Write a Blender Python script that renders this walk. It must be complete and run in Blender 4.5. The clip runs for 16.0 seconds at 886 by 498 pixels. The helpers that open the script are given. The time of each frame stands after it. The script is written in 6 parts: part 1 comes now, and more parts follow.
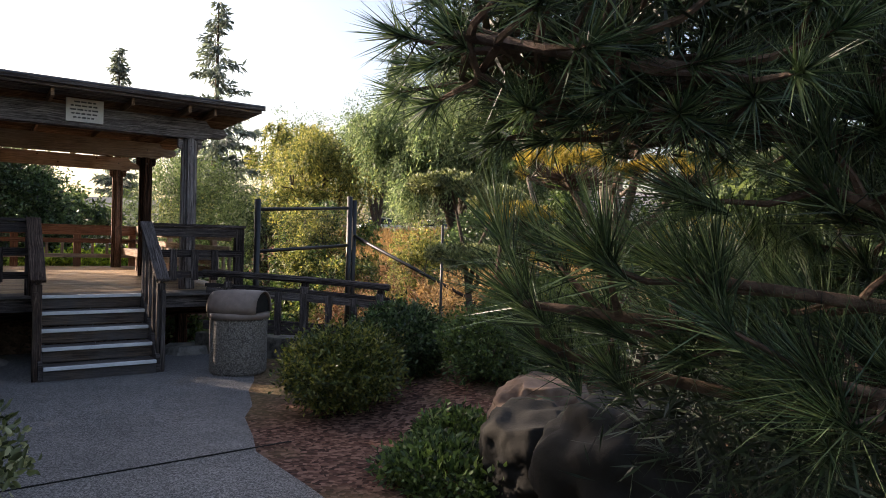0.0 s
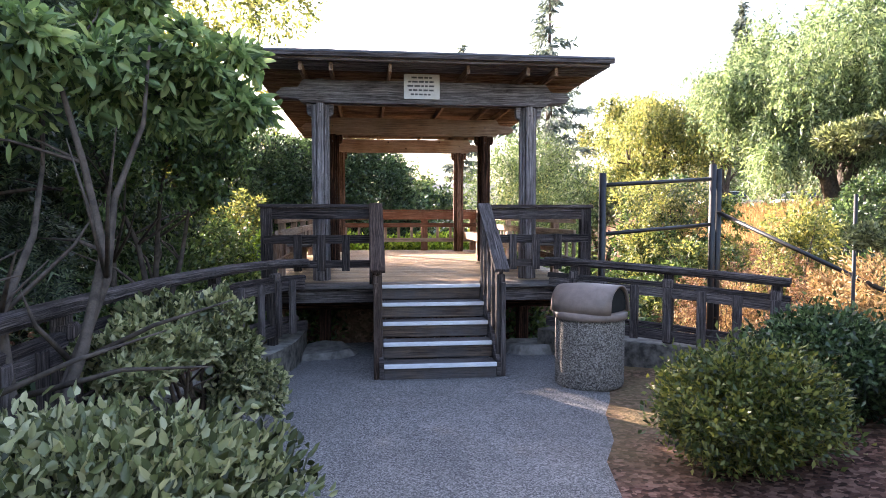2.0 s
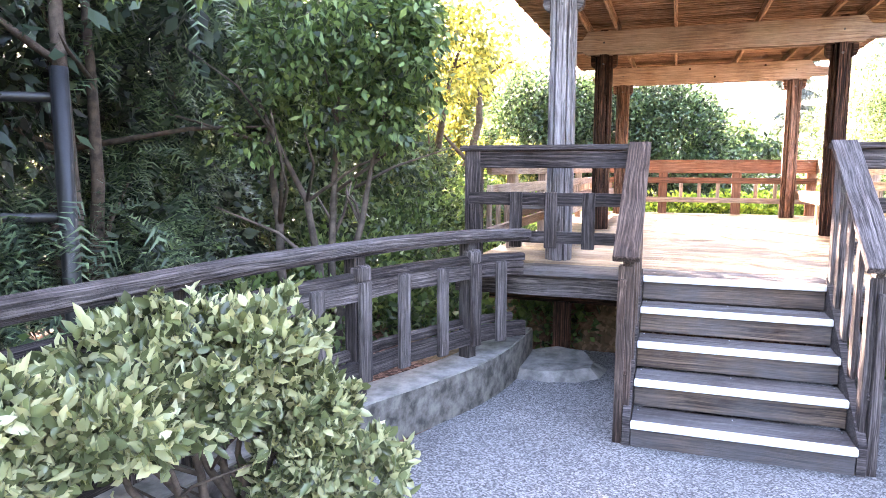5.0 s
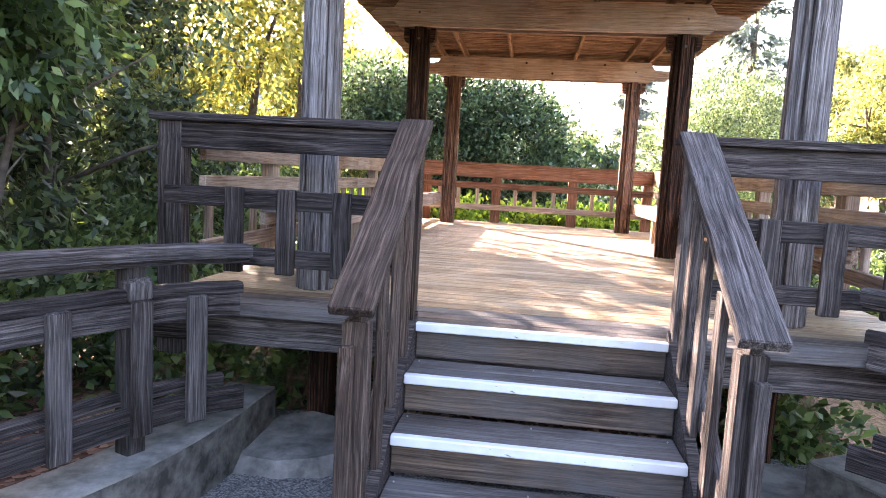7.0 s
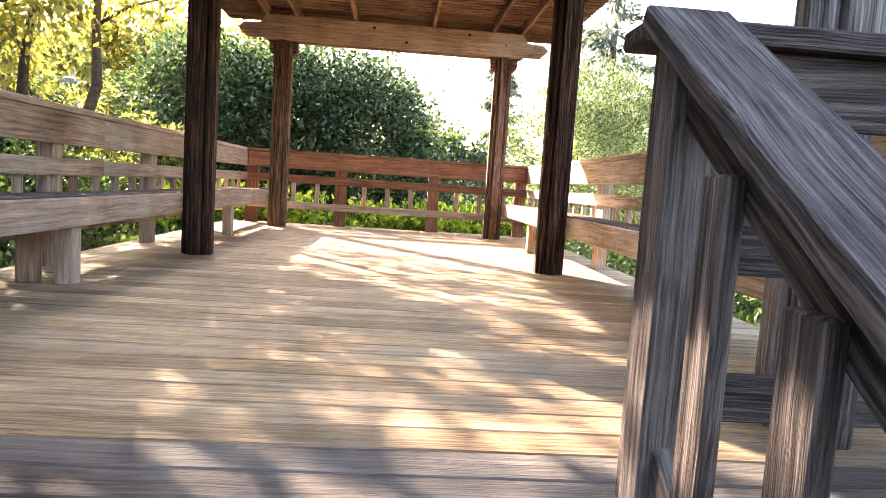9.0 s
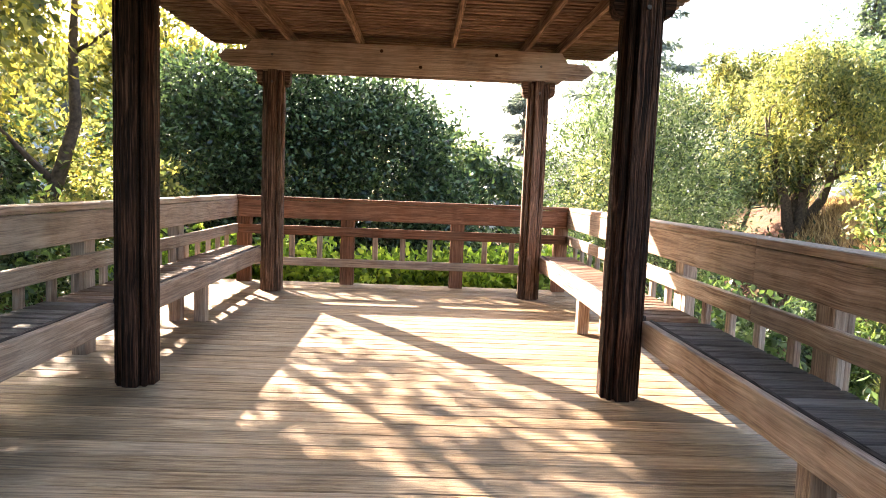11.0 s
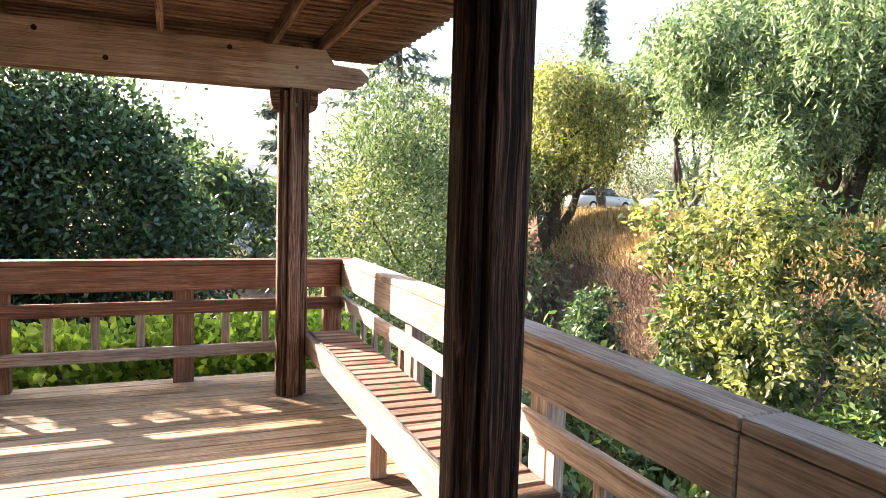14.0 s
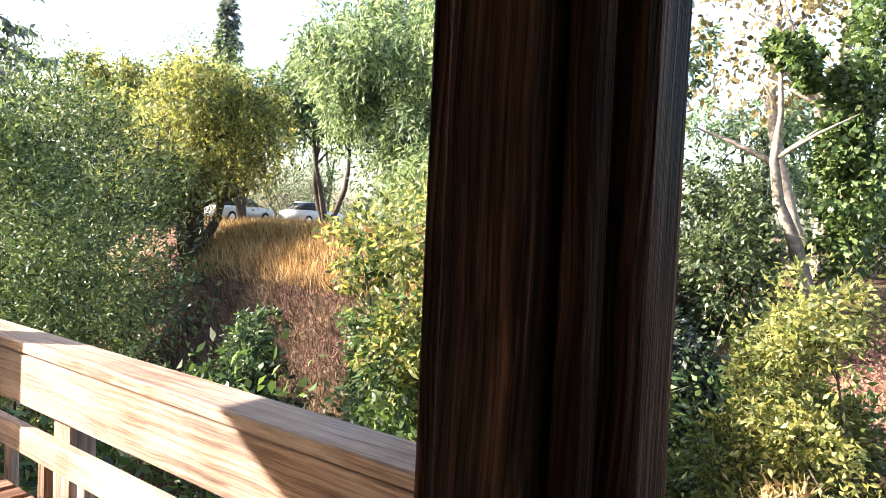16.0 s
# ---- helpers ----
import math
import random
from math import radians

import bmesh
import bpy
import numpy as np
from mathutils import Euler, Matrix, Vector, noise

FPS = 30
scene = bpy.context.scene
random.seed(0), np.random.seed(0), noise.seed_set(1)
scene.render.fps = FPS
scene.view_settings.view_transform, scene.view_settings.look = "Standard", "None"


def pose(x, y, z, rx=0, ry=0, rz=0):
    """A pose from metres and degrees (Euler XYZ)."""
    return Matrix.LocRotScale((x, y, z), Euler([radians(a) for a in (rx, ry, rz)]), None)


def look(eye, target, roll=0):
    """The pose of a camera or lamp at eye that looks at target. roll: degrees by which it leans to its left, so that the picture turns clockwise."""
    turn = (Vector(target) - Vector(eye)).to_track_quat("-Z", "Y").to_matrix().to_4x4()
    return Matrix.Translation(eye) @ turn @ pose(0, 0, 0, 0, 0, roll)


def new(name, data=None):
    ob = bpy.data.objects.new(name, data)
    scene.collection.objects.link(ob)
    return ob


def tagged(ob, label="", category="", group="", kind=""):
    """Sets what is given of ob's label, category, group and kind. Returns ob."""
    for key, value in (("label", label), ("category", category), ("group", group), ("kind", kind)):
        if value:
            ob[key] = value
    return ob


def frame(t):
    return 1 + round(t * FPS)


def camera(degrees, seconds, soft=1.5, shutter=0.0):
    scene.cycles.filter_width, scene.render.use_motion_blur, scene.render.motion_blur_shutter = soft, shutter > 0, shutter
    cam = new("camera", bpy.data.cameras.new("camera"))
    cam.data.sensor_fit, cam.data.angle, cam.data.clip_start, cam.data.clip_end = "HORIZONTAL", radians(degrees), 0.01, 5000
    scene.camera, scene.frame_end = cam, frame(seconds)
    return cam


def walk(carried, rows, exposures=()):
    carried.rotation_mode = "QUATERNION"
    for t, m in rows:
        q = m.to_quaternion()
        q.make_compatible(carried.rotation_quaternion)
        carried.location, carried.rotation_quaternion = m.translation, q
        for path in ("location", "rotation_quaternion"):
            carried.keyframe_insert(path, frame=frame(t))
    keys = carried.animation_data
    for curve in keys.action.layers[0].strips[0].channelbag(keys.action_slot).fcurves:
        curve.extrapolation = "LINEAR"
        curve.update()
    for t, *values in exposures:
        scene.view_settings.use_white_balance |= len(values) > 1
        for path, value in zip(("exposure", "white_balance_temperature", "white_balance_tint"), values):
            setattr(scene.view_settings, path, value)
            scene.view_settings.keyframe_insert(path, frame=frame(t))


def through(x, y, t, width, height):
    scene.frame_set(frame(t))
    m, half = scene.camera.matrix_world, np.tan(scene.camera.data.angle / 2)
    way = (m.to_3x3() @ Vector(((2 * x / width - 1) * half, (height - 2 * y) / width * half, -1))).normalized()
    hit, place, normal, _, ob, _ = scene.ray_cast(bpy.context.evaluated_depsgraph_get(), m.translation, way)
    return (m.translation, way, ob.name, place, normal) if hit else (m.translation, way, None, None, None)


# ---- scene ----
cam = camera(67.5, 16.0, soft=0.5)
PATH = [
    (0, (0.348, -0.443, 1.724), (1.486, 1.202, 1.698), 1.6),
    (0.5, (0.383, -0.006, 1.754), (1.367, 1.734, 1.714), 1.1),
    (1, (0.5, 0.42, 1.757), (1.268, 2.265, 1.698), 0.5),
    (1.5, (0.62, 0.887, 1.745), (1.16, 2.812, 1.675), 0.2),
    (2, (0.718, 1.318, 1.73), (0.951, 3.302, 1.627), 0.0),
    (2.5, (0.882, 1.764, 1.699), (0.772, 3.754, 1.542), 0.1),
    (3, (0.981, 2.227, 1.693), (0.54, 4.165, 1.475), -0.4),
    (5.5, (1.133, 4.653, 1.636), (0.476, 6.528, 1.399), 0.2),
    (6, (1.203, 5.145, 1.596), (0.757, 7.083, 1.383), 1.9),
    (6.5, (1.333, 5.61, 1.599), (0.979, 7.568, 1.395), 2.5),
    (7, (1.397, 6.04, 1.608), (1.154, 8.014, 1.389), 3.2),
    (7.5, (1.504, 6.489, 1.569), (1.409, 8.475, 1.352), 3.9),
    (8, (1.596, 6.999, 1.496), (1.64, 8.988, 1.292), 4.4),
    (8.5, (1.627, 7.534, 1.492), (1.77, 9.52, 1.3), 3.8),
    (11, (1.698, 9.464, 2.042), (1.765, 11.454, 1.852), 2.3),
    (11.5, (1.651, 9.716, 2.168), (1.538, 11.7, 1.944), 2.7),
    (12, (1.657, 10.05, 2.222), (1.503, 12.032, 2.005), 2.0),
    (12.5, (1.711, 10.373, 2.347), (1.731, 12.364, 2.159), 1.4),
    (13, (1.828, 10.679, 2.389), (2.077, 12.658, 2.242), 2.4),
    (13.5, (1.959, 11.003, 2.398), (2.438, 12.939, 2.246), 1.9),
    (14, (2.018, 11.413, 2.368), (2.775, 13.258, 2.219), 1.7),
    (14.5, (2.047, 11.773, 2.376), (3.057, 13.493, 2.224), 1.0),
    (15, (2.115, 12.145, 2.392), (3.377, 13.688, 2.22), 0.4),
    (15.5, (2.252, 12.439, 2.352), (3.692, 13.82, 2.216), 1.5),
    (16, (2.29, 12.786, 2.355), (3.896, 13.976, 2.279), 2.5),
]
EXPOSURES = [(0.0, 1.35, 7000, 19), (0.5, 2.15, 7000, 20), (1.0, 2.45, 6900, 22), (1.5, 2.7, 6700, 22), (2.5, 3.1, 6400, 25), (3.0, 3.5, 6500, 27), (5.5, 5.15, 6800, 28), (6.0, 4.9, 6800, 25), (6.5, 4.45, 6800, 25), (7.0, 4.0, 6700, 25),
             (7.5, 3.5, 6800, 24), (8.0, 3.52, 6900, 24), (8.5, 3.75, 7200, 21), (11.0, 3.15, 6800, 16), (11.5, 3.05, 6700, 15), (12.5, 3.25, 6400, 16), (14.5, 2.75, 6400, 14), (16.0, 2.5, 6300, 15)]
walk(cam, [(t, look(eye, target, roll)) for t, eye, target, roll in PATH], EXPOSURES)

# ---- world, sun, exposure ----
SUN_DIR = Vector((-0.594, 0.804, 0.4727)).normalized()
world = bpy.data.worlds.new("sky")
scene.world = world
world.use_nodes = True
wn = world.node_tree
wn.nodes.clear()
sky = wn.nodes.new("ShaderNodeTexSky")
sky.sky_type = "NISHITA"
sky.sun_disc = False
sky.sun_elevation = math.asin(SUN_DIR.z)
sky.sun_rotation = math.atan2(SUN_DIR.x, SUN_DIR.y)
sky.dust_density = 3.0
sky.air_density = 1.2
bg = wn.nodes.new("ShaderNodeBackground")
bg.inputs["Strength"].default_value = 0.12
wout = wn.nodes.new("ShaderNodeOutputWorld")
wn.links.new(sky.outputs[0], bg.inputs[0])
wn.links.new(bg.outputs[0], wout.inputs[0])
sun = new("sun", bpy.data.lights.new("sun", "SUN"))
sun.data.energy = 5.0
sun.data.angle = radians(0.53)
sun.data.color = (1.0, 0.88, 0.72)
sun.matrix_world = look(SUN_DIR * 30, (0, 0, 0))


# ---- materials ----
def ramp(nt, stops, fac):
    r = nt.nodes.new("ShaderNodeValToRGB")
    el = r.color_ramp.elements
    while len(el) < len(stops):
        el.new(0.5)
    for e, (p, c) in zip(el, stops):
        e.position, e.color = p, (*c, 1)
    nt.links.new(fac, r.inputs[0])
    return r.outputs[0]


def base_mat(name, rough=0.8, spec=0.3):
    m = bpy.data.materials.new(name)
    m.use_nodes = True
    nt = m.node_tree
    b = nt.nodes["Principled BSDF"]
    b.inputs["Roughness"].default_value = rough
    b.inputs["Specular IOR Level"].default_value = spec
    return m, nt, b


def tex_noise(nt, vec, scale, detail=4.0, rough=0.6):
    n = nt.nodes.new("ShaderNodeTexNoise")
    n.inputs["Scale"].default_value = scale
    n.inputs["Detail"].default_value = detail
    n.inputs["Roughness"].default_value = rough
    if vec is not None:
        nt.links.new(vec, n.inputs["Vector"])
    return n.outputs[0]


def mix_rgb(nt, a, b, fac, mode="MIX"):
    n = nt.nodes.new("ShaderNodeMix")
    n.data_type, n.blend_type = "RGBA", mode
    for sock, v in ((n.inputs[6], a), (n.inputs[7], b)):
        if isinstance(v, tuple):
            sock.default_value = (*v, 1)
        else:
            nt.links.new(v, sock)
    if isinstance(fac, float):
        n.inputs[0].default_value = fac
    else:
        nt.links.new(fac, n.inputs[0])
    return n.outputs[2]


def math_node(nt, op, a, b):
    n = nt.nodes.new("ShaderNodeMath")
    n.operation = op
    for sock, v in ((n.inputs[0], a), (n.inputs[1], b)):
        if isinstance(v, (int, float)):
            sock.default_value = v
        else:
            nt.links.new(v, sock)
    return n.outputs[0]


def bump(nt, b, height, strength, dist=0.01):
    n = nt.nodes.new("ShaderNodeBump")
    n.inputs["Strength"].default_value = strength
    n.inputs["Distance"].default_value = dist
    nt.links.new(height, n.inputs["Height"])
    nt.links.new(n.outputs[0], b.inputs["Normal"])


def wood(name, dark, mid, light, rough=0.75, furrow=0.6, grey=None, grey_amount=0.0, spec=0.12, groove=0.3, swept_grain=False):
    """Sawn timber whose grain runs along the piece's own x axis."""
    m, nt, b = base_mat(name, rough, spec)
    tc = nt.nodes.new("ShaderNodeTexCoord")
    oi = nt.nodes.new("ShaderNodeObjectInfo")
    off = nt.nodes.new("ShaderNodeVectorMath")
    off.operation = "MULTIPLY_ADD"
    nt.links.new(oi.outputs["Random"], off.inputs[0])
    off.inputs[1].default_value = (37.0, 11.0, 23.0)
    nt.links.new(tc.outputs["UV" if swept_grain else "Object"], off.inputs[2])
    wob = nt.nodes.new("ShaderNodeTexNoise")
    wob.inputs["Scale"].default_value = 2.6
    wob.inputs["Detail"].default_value = 2.0
    nt.links.new(off.outputs[0], wob.inputs["Vector"])
    warp = nt.nodes.new("ShaderNodeVectorMath")
    warp.operation = "MULTIPLY_ADD"
    nt.links.new(wob.outputs["Color"], warp.inputs[0])
    warp.inputs[1].default_value = (0.0, 0.035, 0.035)
    nt.links.new(off.outputs[0], warp.inputs[2])
    off = warp
    mp = nt.nodes.new("ShaderNodeMapping")
    mp.inputs["Scale"].default_value = (1.7, 74.0, 74.0)
    nt.links.new(off.outputs[0], mp.inputs["Vector"])
    mp3 = nt.nodes.new("ShaderNodeMapping")
    mp3.inputs["Scale"].default_value = (1.4, 17.0, 17.0)
    nt.links.new(off.outputs[0], mp3.inputs["Vector"])
    broad = tex_noise(nt, mp3.outputs[0], 1.0, 4.0, 0.6)
    grain = tex_noise(nt, mp.outputs[0], 1.0, 6.0, 0.65)
    mp2 = nt.nodes.new("ShaderNodeMapping")
    mp2.inputs["Scale"].default_value = (3.0, 190.0, 190.0)
    nt.links.new(off.outputs[0], mp2.inputs["Vector"])
    fine = tex_noise(nt, mp2.outputs[0], 1.0, 3.0, 0.6)
    col = ramp(nt, [(0.36, dark), (0.5, mid), (0.64, light)], grain)
    col = mix_rgb(nt, col, ramp(nt, [(0.36, (0.42, 0.39, 0.37)), (0.5, (0.95, 0.95, 0.95)), (0.66, (1.3, 1.28, 1.25))], broad), 0.3 + 0.5 * groove, "MULTIPLY")
    stain = tex_noise(nt, off.outputs[0], 2.3, 4.0, 0.6)
    col = mix_rgb(nt, col, ramp(nt, [(0.35, (0.55, 0.5, 0.47)), (0.6, (1.0, 1.0, 1.0))], stain), 0.75, "MULTIPLY")
    if grey:
        wear = tex_noise(nt, off.outputs[0], 1.1, 5.0, 0.7)
        col = mix_rgb(nt, col, grey, math_node(nt, "MULTIPLY", ramp(nt, [(0.38, (0, 0, 0)), (0.62, (1, 1, 1))], wear), grey_amount))
    col = mix_rgb(nt, col, ramp(nt, [(0.40, (0.12, 0.11, 0.10)), (0.49, (0.9, 0.9, 0.9)), (0.60, (1.5, 1.48, 1.46))], fine), groove, "MULTIPLY")
    var = nt.nodes.new("ShaderNodeHueSaturation")
    nt.links.new(math_node(nt, "MULTIPLY_ADD", oi.outputs["Random"], 0.5), var.inputs["Value"])
    var.inputs["Value"].links[0].from_node.inputs[2].default_value = 0.76
    nt.links.new(col, var.inputs["Color"])
    nt.links.new(var.outputs[0], b.inputs["Base Color"])
    h = math_node(nt, "ADD", grain, math_node(nt, "MULTIPLY", fine, 0.7))
    bump(nt, b, h, furrow, 0.012)
    return m


WOOD_GREY = wood("weathered_grey_timber", (0.016, 0.012, 0.011), (0.078, 0.062, 0.06), (0.20, 0.168, 0.162), 0.8, 1.0, (0.20, 0.182, 0.18), 0.35, groove=0.5)
WOOD_GREY_CURVED = wood("curved_weathered_grey_timber", (0.016, 0.012, 0.011), (0.078, 0.062, 0.06), (0.20, 0.168, 0.162), 0.8, 1.0, (0.20, 0.182, 0.18), 0.35, groove=0.5, swept_grain=True)
# Weathered front timber; the cool skylight on it is put into the colour too.
WOOD_SILVER = wood("skylit_silvered_front_timber", (0.035, 0.03, 0.03), (0.17, 0.15, 0.152), (0.37, 0.345, 0.35), 0.8, 1.0, (0.30, 0.285, 0.29), 0.4, groove=0.45)
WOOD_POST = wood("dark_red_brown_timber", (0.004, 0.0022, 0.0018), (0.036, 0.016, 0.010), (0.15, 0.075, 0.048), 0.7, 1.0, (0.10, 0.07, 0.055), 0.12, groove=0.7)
WOOD_TAN = wood("tan_redwood_timber", (0.17, 0.105, 0.075), (0.35, 0.24, 0.175), (0.50, 0.375, 0.29), 0.72, 0.5, (0.44, 0.385, 0.34), 0.45, groove=0.2)
WOOD_RED = wood("redwood_stained_timber", (0.12, 0.05, 0.028), (0.21, 0.09, 0.05), (0.32, 0.165, 0.10), 0.7, 0.45, (0.3, 0.21, 0.16), 0.25, groove=0.25)
WOOD_DECK = wood("worn_deck_timber", (0.21, 0.13, 0.075), (0.44, 0.30, 0.18), (0.62, 0.46, 0.29), 0.62, 0.5, (0.40, 0.33, 0.26), 0.5, groove=0.3)
WOOD_ROOF = wood("roof_slat_timber", (0.10, 0.062, 0.042), (0.25, 0.16, 0.108), (0.38, 0.26, 0.185), 0.8, 0.5, groove=0.35)
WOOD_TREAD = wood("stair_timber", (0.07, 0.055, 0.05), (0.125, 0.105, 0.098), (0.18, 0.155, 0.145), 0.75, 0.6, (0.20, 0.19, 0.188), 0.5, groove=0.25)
WOOD_SLAT = wood("red_brown_bench_timber", (0.12, 0.065, 0.045), (0.23, 0.135, 0.092), (0.34, 0.225, 0.165), 0.7, 0.5, (0.30, 0.25, 0.22), 0.35, groove=0.3)
WOOD_UMBER = wood("dark_umber_rail_timber", (0.008, 0.006, 0.006), (0.045, 0.035, 0.034), (0.13, 0.108, 0.104), 0.75, 1.0, (0.13, 0.115, 0.113), 0.3, groove=0.5)
WOOD_UMBER_CURVED = wood("curved_dark_umber_rail_timber", (0.008, 0.006, 0.006), (0.045, 0.035, 0.034), (0.13, 0.108, 0.104), 0.75, 1.0, (0.13, 0.115, 0.113), 0.3, groove=0.5, swept_grain=True)
WOOD_RISER = wood("brown_stained_riser_timber", (0.045, 0.032, 0.028), (0.12, 0.085, 0.066), (0.20, 0.14, 0.10), 0.75, 0.5, (0.09, 0.085, 0.088), 0.8, groove=0.2)
WOOD_BROWN = wood("dark_brown_rail_timber", (0.013, 0.007, 0.005), (0.072, 0.043, 0.033), (0.20, 0.14, 0.112), 0.65, 1.0, (0.15, 0.118, 0.105), 0.35, groove=0.5)
# Post timber for the back row, with its lit tone put into the colour.
WOOD_LITPOST = wood("lit_red_brown_post_timber", (0.03, 0.013, 0.008), (0.13, 0.066, 0.042), (0.30, 0.185, 0.13), 0.7, 1.0, (0.24, 0.18, 0.15), 0.3, groove=0.7)


def plain(name, col, rough=0.7, metal=0.0, var=0.25, scale=9.0, bmp=0.15, spec=0.3):
    m, nt, b = base_mat(name, rough, spec)
    b.inputs["Metallic"].default_value = metal
    tc = nt.nodes.new("ShaderNodeTexCoord")
    n1 = tex_noise(nt, tc.outputs["Object"], scale, 5.0)
    n2 = tex_noise(nt, tc.outputs["Object"], scale * 9, 3.0)
    lo = tuple(c * (1 - var) for c in col)
    hi = tuple(min(1, c * (1 + var)) for c in col)
    c = ramp(nt, [(0.35, lo), (0.65, hi)], n1)
    c = mix_rgb(nt, c, ramp(nt, [(0.3, (0.8, 0.8, 0.8)), (0.7, (1, 1, 1))], n2), 0.6, "MULTIPLY")
    nt.links.new(c, b.inputs["Base Color"])
    bump(nt, b, n2, bmp, 0.004)
    return m


def speckle(name, dark, mid, light, cells, rough=0.85, bmp=0.5, dist=0.006, patch=None):
    """Exposed stones in a binder."""
    m, nt, b = base_mat(name, rough)
    tc = nt.nodes.new("ShaderNodeTexCoord")
    v = nt.nodes.new("ShaderNodeTexVoronoi")
    v.inputs["Scale"].default_value = cells
    nt.links.new(tc.outputs["Object"], v.inputs["Vector"])
    sep = nt.nodes.new("ShaderNodeSeparateColor")
    nt.links.new(v.outputs["Color"], sep.inputs[0])
    c = ramp(nt, [(0.0, dark), (0.5, mid), (1.0, light)], sep.outputs[0])
    big = tex_noise(nt, tc.outputs["Object"], 1.3, 6.0, 0.65)
    c = mix_rgb(nt, c, ramp(nt, [(0.35, patch or (0.72, 0.72, 0.72)), (0.65, (1.0, 1.0, 1.0))], big), 0.85, "MULTIPLY")
    nt.links.new(c, b.inputs["Base Color"])
    bump(nt, b, v.outputs["Distance"], bmp, dist)
    return m


ASPHALT = speckle("grey_asphalt", (0.06, 0.057, 0.056), (0.16, 0.153, 0.148), (0.34, 0.325, 0.31), 120.0, 0.85, 0.5, 0.004)
PEBBLE = speckle("exposed_pebble_concrete", (0.03, 0.025, 0.022), (0.17, 0.15, 0.13), (0.40, 0.365, 0.325), 110.0, 0.8, 0.8, 0.006)
CONCRETE_CAP = plain("pale_concrete", (0.21, 0.195, 0.175), 0.9, var=0.4, scale=8.0, bmp=0.5)
NAIL = plain("dull_nail_head", (0.45, 0.45, 0.44), 0.45, metal=0.9)
CONCRETE = plain("stained_concrete", (0.115, 0.104, 0.09), 0.9, var=0.6, scale=11.0, bmp=0.8)
def chipped_paint():
    m, nt, b = base_mat("chipped_white_nosing_paint", 0.6)
    tc = nt.nodes.new("ShaderNodeTexCoord")
    mp = nt.nodes.new("ShaderNodeMapping")
    mp.inputs["Scale"].default_value = (1.0, 4.0, 4.0)
    nt.links.new(tc.outputs["Object"], mp.inputs["Vector"])
    chip = tex_noise(nt, mp.outputs[0], 16.0, 7.0, 0.75)
    tone = tex_noise(nt, tc.outputs["Object"], 5.0, 4.0)
    c = mix_rgb(nt, (0.16, 0.12, 0.10), ramp(nt, [(0.3, (0.60, 0.60, 0.62)), (0.7, (0.75, 0.75, 0.77))], tone), ramp(nt, [(0.31, (0, 0, 0)), (0.36, (1, 1, 1))], chip))
    nt.links.new(c, b.inputs["Base Color"])
    bump(nt, b, chip, 0.3, 0.003)
    return m


WHITE_PAINT = chipped_paint()
BIN_LID = plain("brown_plastic_lid", (0.20, 0.15, 0.125), 0.5, var=0.15, spec=0.4)
BLACK = plain("black_painted_steel", (0.012, 0.012, 0.013), 0.45, var=0.3, spec=0.5)
DARK_VOID = plain("dark_joint_and_shade_fill", (0.012, 0.011, 0.010), 0.9)
SIGN_WHITE = plain("white_sign_board", (0.68, 0.67, 0.66), 0.5, var=0.06)
SIGN_INK = plain("grey_sign_ink", (0.10, 0.10, 0.11), 0.6)
ROOF_FELT = plain("roof_covering", (0.10, 0.105, 0.125), 0.8, var=0.3, scale=3.0)
STEEL = plain("dull_galvanised_bolt", (0.12, 0.11, 0.11), 0.5, metal=0.6)
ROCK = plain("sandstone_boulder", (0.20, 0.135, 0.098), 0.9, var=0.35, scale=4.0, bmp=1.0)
# The pine's shade on these boulders is put into the stone colour.
ROCK_SHADED = plain("shade_dark_boulder", (0.015, 0.0135, 0.011), 0.92, var=0.35, scale=3.5, bmp=1.0)
BARK = plain("brown_bark", (0.085, 0.062, 0.047), 0.9, var=0.45, scale=14.0, bmp=0.9)
BARK_PALE = plain("pale_bark", (0.26, 0.225, 0.19), 0.85, var=0.4, scale=10.0, bmp=0.6)
BARK_GREY = plain("grey_brown_bark", (0.08, 0.063, 0.052), 0.88, var=0.45, scale=12.0, bmp=0.8)
BARK_PINE = plain("pine_bark", (0.10, 0.068, 0.05), 0.95, var=0.5, scale=18.0, bmp=1.0)


def ground_mat():
    m, nt, b = base_mat("earth_and_litter", 0.95, 0.1)
    tc = nt.nodes.new("ShaderNodeTexCoord")
    v = nt.nodes.new("ShaderNodeTexVoronoi")
    v.inputs["Scale"].default_value = 28.0
    nt.links.new(tc.outputs["Object"], v.inputs["Vector"])
    sep = nt.nodes.new("ShaderNodeSeparateColor")
    nt.links.new(v.outputs["Color"], sep.inputs[0])
    c = ramp(nt, [(0.0, (0.035, 0.02, 0.015)), (0.5, (0.115, 0.058, 0.042)), (1.0, (0.26, 0.15, 0.11))], sep.outputs[0])
    n = tex_noise(nt, tc.outputs["Object"], 0.35, 5.0)
    c = mix_rgb(nt, c, (0.16, 0.12, 0.06), ramp(nt, [(0.45, (0, 0, 0)), (0.62, (1, 1, 1))], n))
    nt.links.new(c, b.inputs["Base Color"])
    bump(nt, b, v.outputs["Distance"], 0.8, 0.015)
    return m


EARTH = ground_mat()


